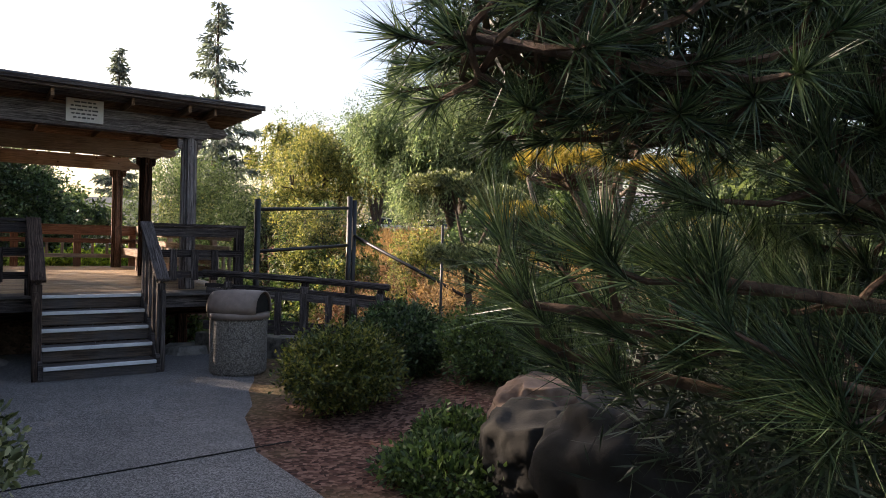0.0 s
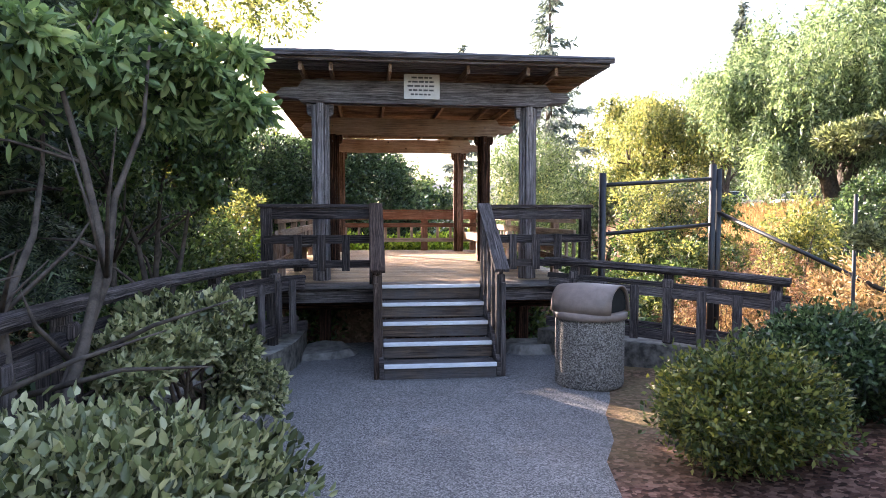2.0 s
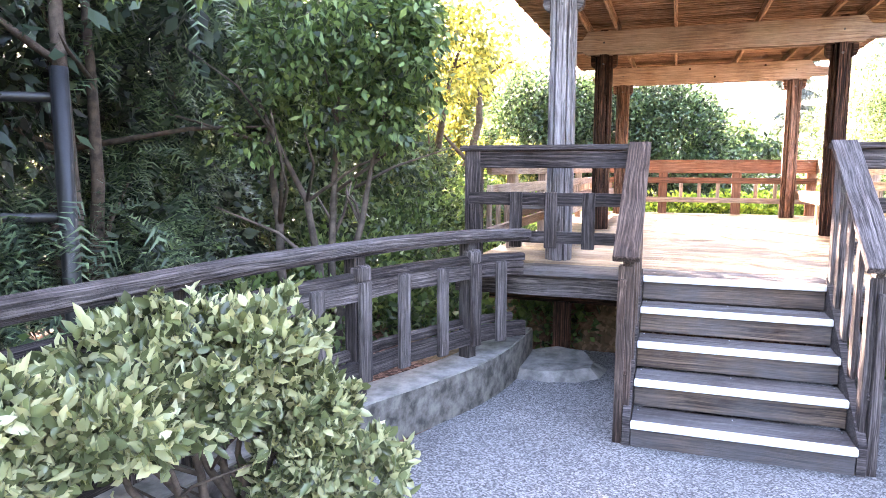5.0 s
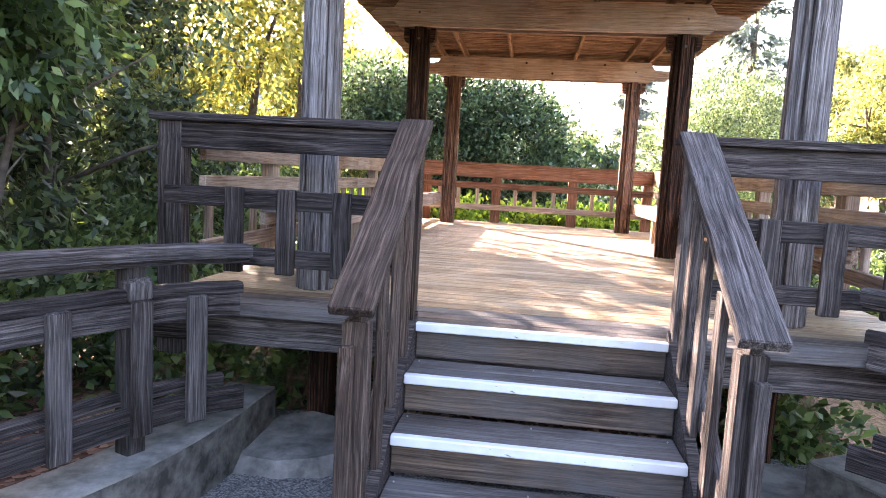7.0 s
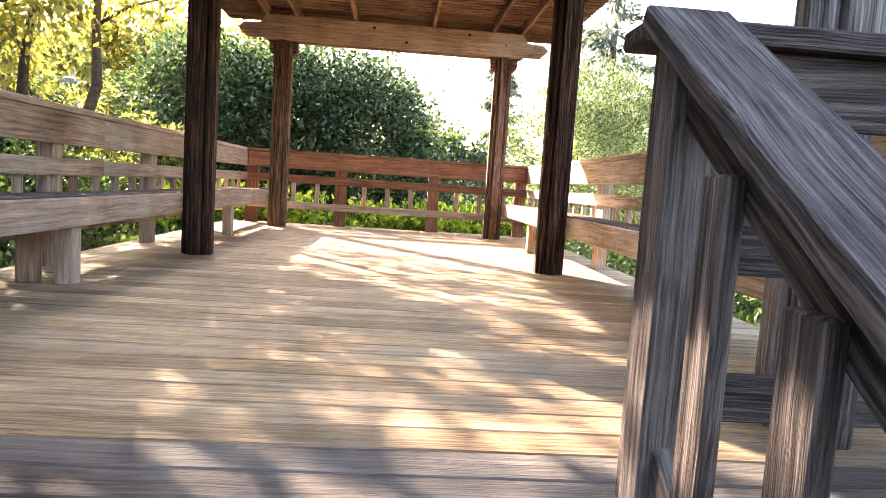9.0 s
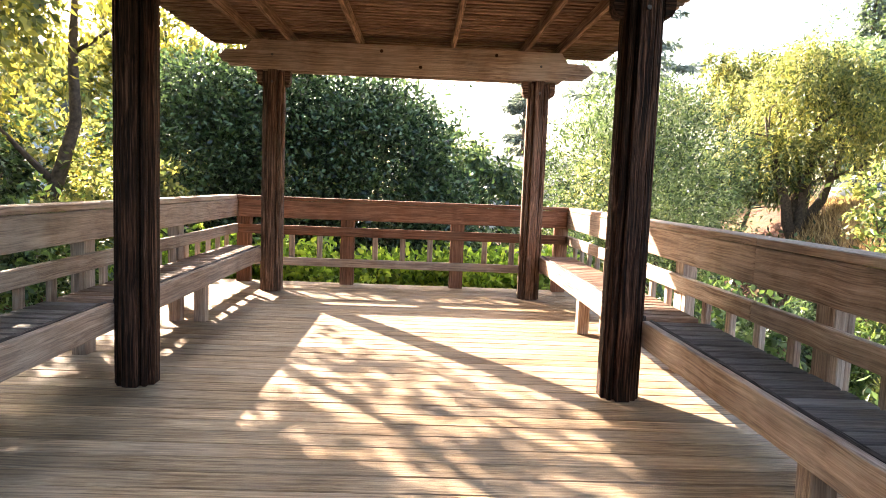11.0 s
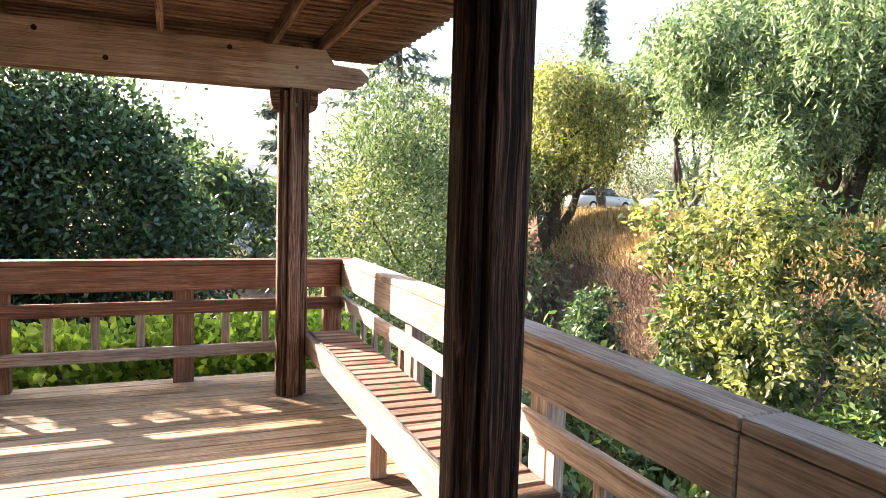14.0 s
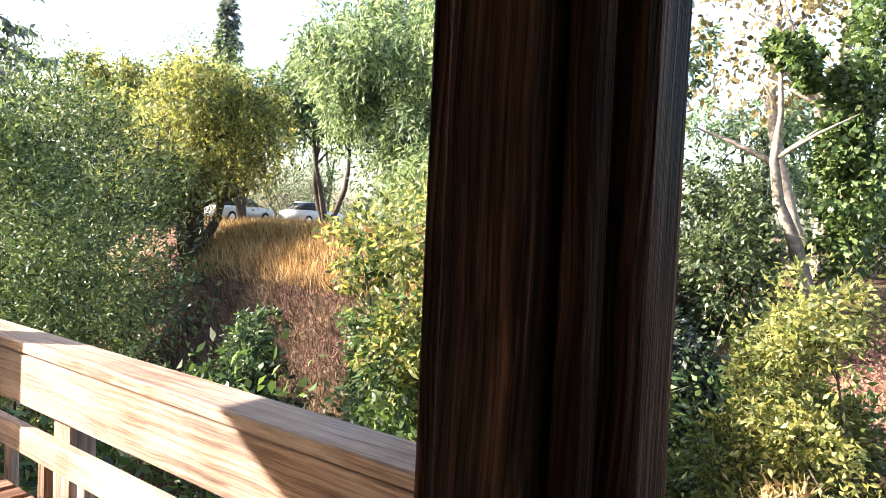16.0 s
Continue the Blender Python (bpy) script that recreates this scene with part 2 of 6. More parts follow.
def leaf_mat(name, dark, mid, light, gloss=0.45, through=0.35, tint=1.25):
    m = bpy.data.materials.new(name)
    m.use_nodes = True
    nt = m.node_tree
    b = nt.nodes["Principled BSDF"]
    b.inputs["Roughness"].default_value = gloss
    b.inputs["Specular IOR Level"].default_value = 0.5
    geo = nt.nodes.new("ShaderNodeNewGeometry")
    tc = nt.nodes.new("ShaderNodeTexCoord")
    big = tex_noise(nt, tc.outputs["Object"], 0.9, 3.0)
    r = math_node(nt, "ADD", math_node(nt, "MULTIPLY", geo.outputs["Random Per Island"], 0.6), math_node(nt, "MULTIPLY", big, 0.45))
    c = ramp(nt, [(0.2, [v * 0.5 for v in dark]), (0.5, mid), (0.82, [v * 1.2 for v in light])], r)
    nt.links.new(c, b.inputs["Base Color"])
    tr = nt.nodes.new("ShaderNodeBsdfTranslucent")
    c2 = mix_rgb(nt, c, (tint, tint, 0.85), 1.0, "MULTIPLY")
    nt.links.new(c2, tr.inputs["Color"])
    mx = nt.nodes.new("ShaderNodeMixShader")
    mx.inputs[0].default_value = through
    nt.links.new(b.outputs[0], mx.inputs[1])
    nt.links.new(tr.outputs[0], mx.inputs[2])
    nt.links.new(mx.outputs[0], nt.nodes["Material Output"].inputs["Surface"])
    return m


LEAF_DARK = leaf_mat("dark_green_leaves", (0.012, 0.026, 0.012), (0.042, 0.08, 0.034), (0.125, 0.185, 0.085), 0.35)
LEAF_MID = leaf_mat("green_leaves", (0.024, 0.05, 0.016), (0.065, 0.115, 0.036), (0.14, 0.20, 0.065))
LEAF_WILLOW = leaf_mat("grey_green_willow_leaves", (0.025, 0.048, 0.02), (0.07, 0.115, 0.045), (0.165, 0.215, 0.09), 0.45, 0.35)
LEAF_PEPPER = leaf_mat("fresh_green_drooping_leaves", (0.05, 0.09, 0.05), (0.14, 0.21, 0.115), (0.31, 0.38, 0.22), 0.45, 0.5)
LEAF_YELLOW = leaf_mat("yellowing_leaves", (0.09, 0.11, 0.025), (0.20, 0.20, 0.045), (0.32, 0.27, 0.055), 0.5, 0.5)
LEAF_YGREEN = leaf_mat("yellow_green_leaves", (0.06, 0.095, 0.03), (0.17, 0.20, 0.07), (0.36, 0.33, 0.11), 0.5, 0.5)
LEAF_HEDGE = leaf_mat("pale_grey_green_hedge_leaves", (0.045, 0.06, 0.02), (0.175, 0.20, 0.09), (0.45, 0.43, 0.25), 0.3, 0.25)
LEAF_CLOUD = leaf_mat("pale_clipped_pad_leaves", (0.06, 0.08, 0.035), (0.16, 0.19, 0.09), (0.34, 0.36, 0.19), 0.4, 0.3)
LEAF_BUSH = leaf_mat("clipped_bush_leaves", (0.028, 0.045, 0.014), (0.08, 0.11, 0.03), (0.22, 0.21, 0.05), 0.4, 0.3)
LEAF_IVY = leaf_mat("bright_ivy_leaves", (0.09, 0.17, 0.03), (0.23, 0.36, 0.055), (0.40, 0.50, 0.08), 0.35, 0.55)
LEAF_SPRAY = leaf_mat("feathery_green_sprays", (0.018, 0.033, 0.014), (0.05, 0.08, 0.034), (0.13, 0.165, 0.075), 0.45, 0.35)
LEAF_REDWOOD = leaf_mat("dark_redwood_sprays", (0.018, 0.032, 0.019), (0.05, 0.085, 0.048), (0.14, 0.19, 0.10), 0.45, 0.35)
NEEDLE = leaf_mat("long_pine_needles", (0.012, 0.028, 0.014), (0.038, 0.078, 0.036), (0.14, 0.19, 0.095), 0.4, 0.2)
# Warm sunlight on the garden pine is put into this needle colour.
NEEDLE_WARM = leaf_mat("sun_tinted_pine_needles", (0.14, 0.13, 0.03), (0.33, 0.27, 0.06), (0.55, 0.40, 0.10), 0.45, 0.5)
# Distance haze is put into this paler blue-grey foliage colour.
CONIFER = leaf_mat("hazed_blue_green_conifer", (0.06, 0.085, 0.085), (0.12, 0.155, 0.15), (0.20, 0.24, 0.225), 0.6, 0.35)
DRY = leaf_mat("dry_straw_grass", (0.20, 0.12, 0.05), (0.40, 0.25, 0.11), (0.58, 0.41, 0.20), 0.7, 0.3, 1.0)
BRUSH = leaf_mat("dead_brown_twigs", (0.045, 0.03, 0.022), (0.11, 0.07, 0.048), (0.22, 0.145, 0.095), 0.8, 0.15, 1.0)
LEAF_TREE = leaf_mat("drooping_garden_tree_leaves", (0.06, 0.115, 0.05), (0.17, 0.265, 0.11), (0.36, 0.44, 0.21), 0.35, 0.5)
# Near-black leaves: shade inside crowns and hollows is put into their colour.
LEAF_SHADE = leaf_mat("near_black_shade_leaves", (0.008, 0.015, 0.008), (0.018, 0.034, 0.017), (0.05, 0.075, 0.04), 0.5, 0.1)
LEAF_OLIVE = leaf_mat("sparse_olive_brown_leaves", (0.06, 0.05, 0.025), (0.16, 0.14, 0.06), (0.30, 0.22, 0.10), 0.6, 0.35)
RUST = leaf_mat("rusty_brown_foliage", (0.10, 0.05, 0.03), (0.22, 0.115, 0.06), (0.36, 0.22, 0.12), 0.7, 0.3, 1.0)


# ---- building helpers ----
def empty(name, label, category, group="", kind="", at=(0, 0, 0)):
    ob = new(name)
    ob.empty_display_size = 0.1
    ob.location = at
    return tagged(ob, label, category, group, kind)


def link_mesh(name, me, material, parent=None, label=""):
    if material and not me.materials:
        me.materials.append(material)
    ob = new(name, me)
    if parent is not None:
        ob.parent = parent
        ob.matrix_parent_inverse = Matrix.Translation(parent.location).inverted() if parent.parent is None else Matrix()
    if label:
        ob["label"] = label
    return ob


def under(ob, piece):
    """Make ob, which stands in the thing's own coordinates, a sub-part of one of its pieces."""
    ob.parent = piece
    ob.matrix_parent_inverse = piece.matrix_basis.inverted()
    return ob


def part(name, bm, material, parent, label="", smooth=False):
    me = bpy.data.meshes.new(name)
    bm.to_mesh(me)
    bm.free()
    if smooth:
        me.polygons.foreach_set("use_smooth", [True] * len(me.polygons))
    return link_mesh(name, me, material, parent, label)


BOARDS = {}


def board_mesh(length, w, h, material, bev=0.005):
    key = (round(length, 3), round(w, 3), round(h, 3), material.name, bev)
    if key not in BOARDS:
        bm = bmesh.new()
        bmesh.ops.create_cube(bm, size=1.0)
        for v in bm.verts:
            v.co = Vector((v.co.x * length, v.co.y * w, v.co.z * h))
        bmesh.ops.bevel(bm, geom=list(bm.edges), offset=min(bev, w / 4, h / 4), segments=1, affect="EDGES")
        me = bpy.data.meshes.new("board")
        bm.to_mesh(me)
        bm.free()
        me.materials.append(material)
        BOARDS[key] = me
    return BOARDS[key]


def board(name, parent, a, b, w, h, material, label="", side=None, bev=0.005):
    """A sawn piece from a to b; w its width along side (level by default), h its height."""
    a, b = Vector(a), Vector(b)
    x = (b - a).normalized()
    if side is None:
        side = Vector((0, 0, 1)).cross(x) if abs(x.z) < 0.99 else Vector((1, 0, 0))
    y = Vector(side).normalized()
    z = x.cross(y).normalized()
    y = z.cross(x)
    ob = link_mesh(name, board_mesh((b - a).length, w, h, material, bev), None, parent, label)
    m = Matrix((x, y, z)).transposed().to_4x4()
    m.translation = (a + b) / 2
    ob.matrix_basis = m
    return ob


def tube(bm, pts, radii, seg=8):
    rings = []
    pts = [Vector(p) for p in pts]
    for i, p in enumerate(pts):
        d = (pts[min(i + 1, len(pts) - 1)] - pts[max(i - 1, 0)]).normalized()
        u = d.cross(Vector((0.31, 0.95, 0.12))).normalized()
        v = d.cross(u)
        rings.append([bm.verts.new(p + radii[i] * (math.cos(k * math.tau / seg) * u + math.sin(k * math.tau / seg) * v)) for k in range(seg)])
    for r0, r1 in zip(rings, rings[1:]):
        for k in range(seg):
            bm.faces.new((r0[k], r0[(k + 1) % seg], r1[(k + 1) % seg], r1[k]))
    bm.faces.new(rings[0][::-1])
    bm.faces.new(rings[-1])


def mesh_np(name, verts, faces):
    """A mesh from arrays: verts (n,3), faces (m,k)."""
    me = bpy.data.meshes.new(name)
    n, k = faces.shape
    me.vertices.add(len(verts))
    me.vertices.foreach_set("co", verts.astype(np.float32).ravel())
    me.loops.add(n * k)
    me.loops.foreach_set("vertex_index", faces.astype(np.int32).ravel())
    me.polygons.add(n)
    me.polygons.foreach_set("loop_start", np.arange(0, n * k, k, dtype=np.int32))
    me.polygons.foreach_set("loop_total", np.full(n, k, dtype=np.int32))
    me.update(calc_edges=True)
    me.validate()
    return me


RNG = np.random.default_rng(7)


def unit(v):
    return v / np.maximum(np.linalg.norm(v, axis=-1, keepdims=True), 1e-9)


def leaves_at(pts, axes, length, width, fold=0.25):
    """Folded lozenge leaves at pts, pointing along axes."""
    n = len(pts)
    a = unit(axes)
    s = unit(np.cross(a, unit(RNG.normal(size=(n, 3)))))
    up = np.cross(a, s)
    L = (length * RNG.uniform(0.6, 1.3, (n, 1)))
    W = (width * RNG.uniform(0.7, 1.25, (n, 1)))
    v = np.empty((n, 4, 3))
    v[:, 0] = pts
    v[:, 1] = pts + a * L * 0.45 + s * W / 2 + up * W * fold
    v[:, 2] = pts + a * L
    v[:, 3] = pts + a * L * 0.45 - s * W / 2 + up * W * fold
    return v.reshape(-1, 3), np.arange(n * 4).reshape(n, 4)


def oval_leaves(pts, axes, length, width, fold=0.22):
    """Rounder leaves folded along the midrib."""
    n = len(pts)
    a = unit(axes)
    s = unit(np.cross(a, unit(RNG.normal(size=(n, 3)) * [1, 1, 0.35])))
    up = np.cross(s, a)
    L = length * RNG.uniform(0.55, 1.25, (n, 1))
    W = width * RNG.uniform(0.75, 1.2, (n, 1))
    curl = up * -0.12 * L
    v = np.empty((n, 6, 3))
    v[:, 0] = pts
    v[:, 1] = pts + a * L * 0.28 + s * W * 0.46 + up * W * fold
    v[:, 2] = pts + a * L * 0.68 + s * W * 0.40 + up * W * fold + curl * 0.4
    v[:, 3] = pts + a * L + curl
    v[:, 4] = pts + a * L * 0.68 - s * W * 0.40 + up * W * fold + curl * 0.4
    v[:, 5] = pts + a * L * 0.28 - s * W * 0.46 + up * W * fold
    k = np.arange(n)[:, None] * 6
    return v.reshape(-1, 3), np.concatenate([k + [0, 1, 2, 3], k + [0, 3, 4, 5]])


def crown_points(blobs, per_clump=26, spread=0.16):
    """Leaf places in clumps on and in ellipsoids (x, y, z, rx, ry, rz, leaves)."""
    out, outward = [], []
    for x, y, z, rx, ry, rz, n in blobs:
        k = max(6, int(n / per_clump))
        d = unit(RNG.normal(size=(k, 3)))
        r = RNG.uniform(0.35, 1.0, (k, 1)) ** 0.45 * RNG.uniform(0.86, 1.12, (k, 1))
        rad = np.array([rx, ry, rz])
        c = d * r * rad
        idx = RNG.integers(0, k, int(n))
        p = c[idx] + RNG.normal(size=(int(n), 3)) * spread * rad.mean() * RNG.uniform(0.5, 1.3, (k, 1))[idx]
        out.append(p + np.array([x, y, z]))
        outward.append(unit(p / rad))
    return np.concatenate(out), np.concatenate(outward)


def crown(name, blobs, material, parent, length=0.12, width=0.05, droop=0.3, per_clump=26, spread=0.16, label="", kind="", oval=False):
    p, o = crown_points(blobs, per_clump, spread)
    ax = o * 0.7 + RNG.normal(size=p.shape) * 0.7 + np.array([0, 0, -droop])
    v, f = (oval_leaves if oval else leaves_at)(p, ax, length, width)
    ob = link_mesh(name, mesh_np(name, v, f), material, parent, label)
    if kind:
        ob["kind"] = kind
    return ob


def hanging_crown(name, blobs, material, parent, length=0.16, width=0.04, drop=0.8, label=""):
    """Foliage in weeping strands: leaflets strung down from places on lumps."""
    ps, ax = [], []
    for x, y, z, rx, ry, rz, n in blobs:
        per = 16
        k = max(5, int(n / per))
        rad = np.array([rx, ry, rz])
        d = unit(RNG.normal(size=(k, 3)) + [0, 0, 0.35])
        c = d * rad * RNG.uniform(0.55, 1.08, (k, 1)) + [x, y, z]
        ln = drop * RNG.uniform(0.45, 1.25, (k, 1))
        out = d * [1, 1, 0] * 0.25 + RNG.normal(size=(k, 3)) * [0.14, 0.14, 0]
        for i in range(per):
            u = (i + RNG.uniform(0, 1, (k, 1))) / per
            q = c + out * ln * np.sin(u * 1.6) + np.concatenate([np.zeros((k, 2)), 0.10 * np.sin(u * 3.1) - ln * u ** 1.4], 1)
            ps.append(q + RNG.normal(size=q.shape) * 0.03)
            ax.append(RNG.normal(size=q.shape) * 0.75 + out + np.concatenate([np.zeros((k, 2)), -0.25 - 0.8 * u], 1))
    v, f = leaves_at(np.concatenate(ps), np.concatenate(ax), length, width)
    return link_mesh(name, mesh_np(name, v, f), material, parent, label)


def spray_crown(name, blobs, material, parent, length=0.26, droop=0.5, pairs=7, label=""):
    """Flat feathery sprays: narrow leaflets in two rows on a drooping twig."""
    p, o = crown_points(blobs, 9, 0.15)
    n = len(p)
    a = unit(o * [1, 1, 0.35] + RNG.normal(size=p.shape) * 0.45 + [0, 0, -droop])
    s = unit(np.cross(a, unit(np.array([0, 0, 1.0]) + RNG.normal(size=p.shape) * 0.35)))
    L = length * RNG.uniform(0.6, 1.25, (n, 1))
    tri = []
    for k in range(pairs):
        u = (k + 0.6) / pairs
        root = p + a * L * u + np.array([0, 0, -0.22]) * L * u ** 2
        reach = L * (0.34 - 0.2 * u)
        for sg in (-1, 1):
            tip = root + (s * sg * 0.85 + a * 0.75) * reach + RNG.normal(size=p.shape) * 0.008
            tri.append(np.stack([root - a * L * 0.022, tip, root + a * L * 0.045], 1))
    v = np.stack(tri, 1).reshape(-1, 3)
    return link_mesh(name, mesh_np(name, v, np.arange(len(v)).reshape(-1, 3)), material, parent, label)


def dome(x, y, z, rx, ry, rz, n, seed=0, k=16):
    """A clipped pad: small lumps over a flat-bottomed dome."""
    rnd = random.Random(seed)
    out = []
    for i in range(k):
        a, r = i * 2.399963, math.sqrt((i + 0.5) / k) * 0.82
        h = math.sqrt(1 - r * r) * rz
        w = rnd.uniform(0.24, 0.34)
        out.append((x + math.cos(a) * r * rx, y + math.sin(a) * r * ry, z + h * rnd.uniform(0.35, 0.75), rx * w, ry * w, rz * 0.42, n // k))
    return out


def limb(bm, base, e, r0, rnd, seg=7, bend=0.18, sub=2):
    """One tapering, wandering limb from base to e, with twigs."""
    n = 6
    pts, rad = [], []
    wob = Vector((rnd.uniform(-1, 1), rnd.uniform(-1, 1), 0)) * bend * (e - base).length
    for i in range(n + 1):
        t = i / n
        p = base.lerp(e, t) + wob * math.sin(t * math.pi) * 0.6
        p += Vector((rnd.uniform(-1, 1), rnd.uniform(-1, 1), 0)) * 0.02 * (e - base).length * (1 if i else 0)
        pts.append(p)
        rad.append(r0 * (1 - 0.82 * t))
    tube(bm, pts, rad, seg)
    for _ in range(sub):
        i = rnd.randint(2, n - 1)
        d = (e - base).length * rnd.uniform(0.2, 0.4)
        q = pts[i] + Vector((rnd.uniform(-1, 1), rnd.uniform(-1, 1), rnd.uniform(0.1, 0.9))).normalized() * d
        mid = pts[i].lerp(q, 0.5) + Vector((rnd.uniform(-1, 1), rnd.uniform(-1, 1), 0.4)) * d * 0.1
        tube(bm, [pts[i], mid, q], [rad[i] * 0.6, rad[i] * 0.4, rad[i] * 0.12], 5)


def limbs_of(t, name, base, ends, r0, bark, seg=7, sub=2):
    rnd = random.Random(int(abs(base[0] * 131 + base[1] * 37) * 10))
    for k, e in enumerate(ends):
        bm = bmesh.new()
        limb(bm, Vector(base), Vector(e), r0, rnd, seg, 0.18, sub)
        ob = part(name if k == 0 else ("limb" if name == "trunk" else "stem"), bm, bark, t, smooth=True)
        if k == 0:
            main = ob
        elif name == "trunk":
            under(ob, main)


def lumpy(x, y, z, rx, ry, rz, k, n, seed=0, size=0.42):
    """An uneven crown: k smaller lumps strewn through one ellipsoid."""
    rnd = random.Random(seed * 17 + k)
    out = []
    for i in range(k):
        d = Vector((rnd.gauss(0, 1), rnd.gauss(0, 1), rnd.gauss(0, 1))).normalized() * rnd.uniform(0.45, 0.95)
        s = size * rnd.uniform(0.7, 1.25)
        out.append((x + d.x * rx, y + d.y * ry, z + d.z * rz, rx * s, ry * s, rz * s * 1.1, n // k))
    return out


def tree(name, label, category, base, ends, r0, blobs, leaf, bark=None, group="", sub=3, **kw):
    t = empty(name, label, category, group, at=base)
    limbs_of(t, "trunk", base, ends, r0, bark or BARK, sub=sub)
    crown("crown", blobs, leaf, t, **kw)
    return t


def shrub(name, label, category, base, blobs, leaf, stems=5, r0=0.02, group="", **kw):
    t = empty(name, label, category, group, at=base)
    ends = [(b[0], b[1], b[2]) for b in blobs][:8]
    while len(ends) < stems:
        b = blobs[len(ends) % len(blobs)]
        ends.append((b[0] + random.uniform(-0.6, 0.6) * b[3], b[1] + random.uniform(-0.6, 0.6) * b[4], b[2] + 0.3 * b[5]))
    limbs_of(t, "stem", base, ends, r0, BARK, seg=5)
    crown("foliage", blobs, leaf, t, **kw)
    return t


# ---- ground ----
def smooth(a, b, t):
    t = min(1.0, max(0.0, (t - a) / (b - a)))
    return t * t * (3 - 2 * t)


def ground_z(x, y):
    z = 0.026 * max(0.0, 6.0 - max(y, -12.0))
    z += 0.22 * smooth(2.9, 5.0, x) * (1 - smooth(6.5, 9.0, y))
    ravine = smooth(4.6, 7.6, x + 0.35 * max(0, 9 - y)) * smooth(6.8, 9.5, y + 0.25 * (x - 4))
    z -= 2.6 * ravine
    z += 4.4 * smooth(10.5, 16.5, x) * smooth(6.0, 12.0, y)
    z -= 1.0 * smooth(-1.4, -4.0, x) * smooth(1.5, 6.0, y) * (1 - smooth(15, 20, y))
    z += 0.35 * smooth(16.9, 18.5, y) * (1 - smooth(3.0, 5.0, x))
    z -= 0.3 * smooth(9.6, 10.6, y) * (1 - smooth(15.5, 17, y)) * smooth(-1.2, -0.4, x)
    # Mound under the deck, added unseen to keep out light from behind.
    z += 0.95 * smooth(10.2, 11.0, y) * (1 - smooth(16.4, 16.9, y)) * smooth(-0.9, -0.3, x) * (1 - smooth(3.3, 3.9, x))
    r = math.hypot(x, y - 8)
    z += 0.06 * noise.noise((x * 0.5, y * 0.5, 0)) * smooth(0.3, 2, max(abs(x - 1.3) - 1.6, y - 9.5))
    z += 1.2 * noise.noise((x * 0.02, y * 0.02, 3)) * smooth(30, 90, r)
    return z


def graded(centre, half, n):
    return [centre + half * math.sinh(6.2 * (2 * i / n - 1)) / math.sinh(6.2) for i in range(n + 1)]


def build_ground():
    xs, ys = graded(3.0, 1500, 190), graded(9.0, 1500, 190)
    v = np.array([(x, y, ground_z(x, y)) for y in ys for x in xs])
    w = len(xs)
    q = np.array([(j * w + i, j * w + i + 1, (j + 1) * w + i + 1, (j + 1) * w + i) for j in range(len(ys) - 1) for i in range(w - 1)])
    me = mesh_np("ground", v, q)
    me.polygons.foreach_set("use_smooth", [True] * len(me.polygons))
    g = link_mesh("ground", me, EARTH)
    tagged(g, "brown earth with bark mulch and dry litter", "ground", kind="structure")


build_ground()

PATH_EDGE_R = [(2.9, -6.0), (2.55, 0.0), (2.35, 3.0), (2.35, 4.6), (2.66, 5.7), (3.1, 6.8), (3.5, 7.6), (3.7, 8.2), (3.4, 8.9), (3.2, 10.2)]
PATH_EDGE_L = [(-1.6, -6.0), (-0.5, 0.0), (-0.3, 3.0), (-0.75, 4.6), (-1.0, 5.7), (-1.0, 6.8), (-0.80, 7.6), (-0.60, 8.2), (-0.36, 8.9), (-0.24, 10.2)]


def build_path():
    """The asphalt walk, a slab that ends under the deck, with a joint across."""
    bm = bmesh.new()
    rows = []
    for (xl, yl), (xr, yr) in zip(PATH_EDGE_L, PATH_EDGE_R):
        row = []
        for i in range(9):
            x, y = xl + (xr - xl) * i / 8, yl + (yr - yl) * i / 8
            row.append(bm.verts.new((x, y, 0.026 * max(0.0, 6.0 - y) + (0.02 if 0 < i < 8 else -0.03))))
        rows.append(row)
    for a, b in zip(rows, rows[1:]):
        for i in range(8):
            bm.faces.new((a[i], a[i + 1], b[i + 1], b[i]))
    p = part("path", bm, ASPHALT, None)
    tagged(p, "grey asphalt footpath leading to wooden steps", "path", kind="structure")
    for y, xl, xr in ((4.52, -0.08, 2.42),):
        z = ground_z(1, y) + 0.023
        j = board("path_joint", None, (xl, y, z), (xr, y + 0.12, z), 0.018, 0.006, DARK_VOID)
        tagged(j, "dark joint across the asphalt path", "joint", kind="structure")


build_path()

# ---- the pavilion ----
AXIS = 1.5
DECK = 0.9
PX = (0.17, 2.83)
PY = (9.84, 13.07, 16.3)

pavilion = empty("garden_pavilion", "open timber pavilion with slatted roof and cruciform posts", "pavilion", at=(1.5, 13, 0))


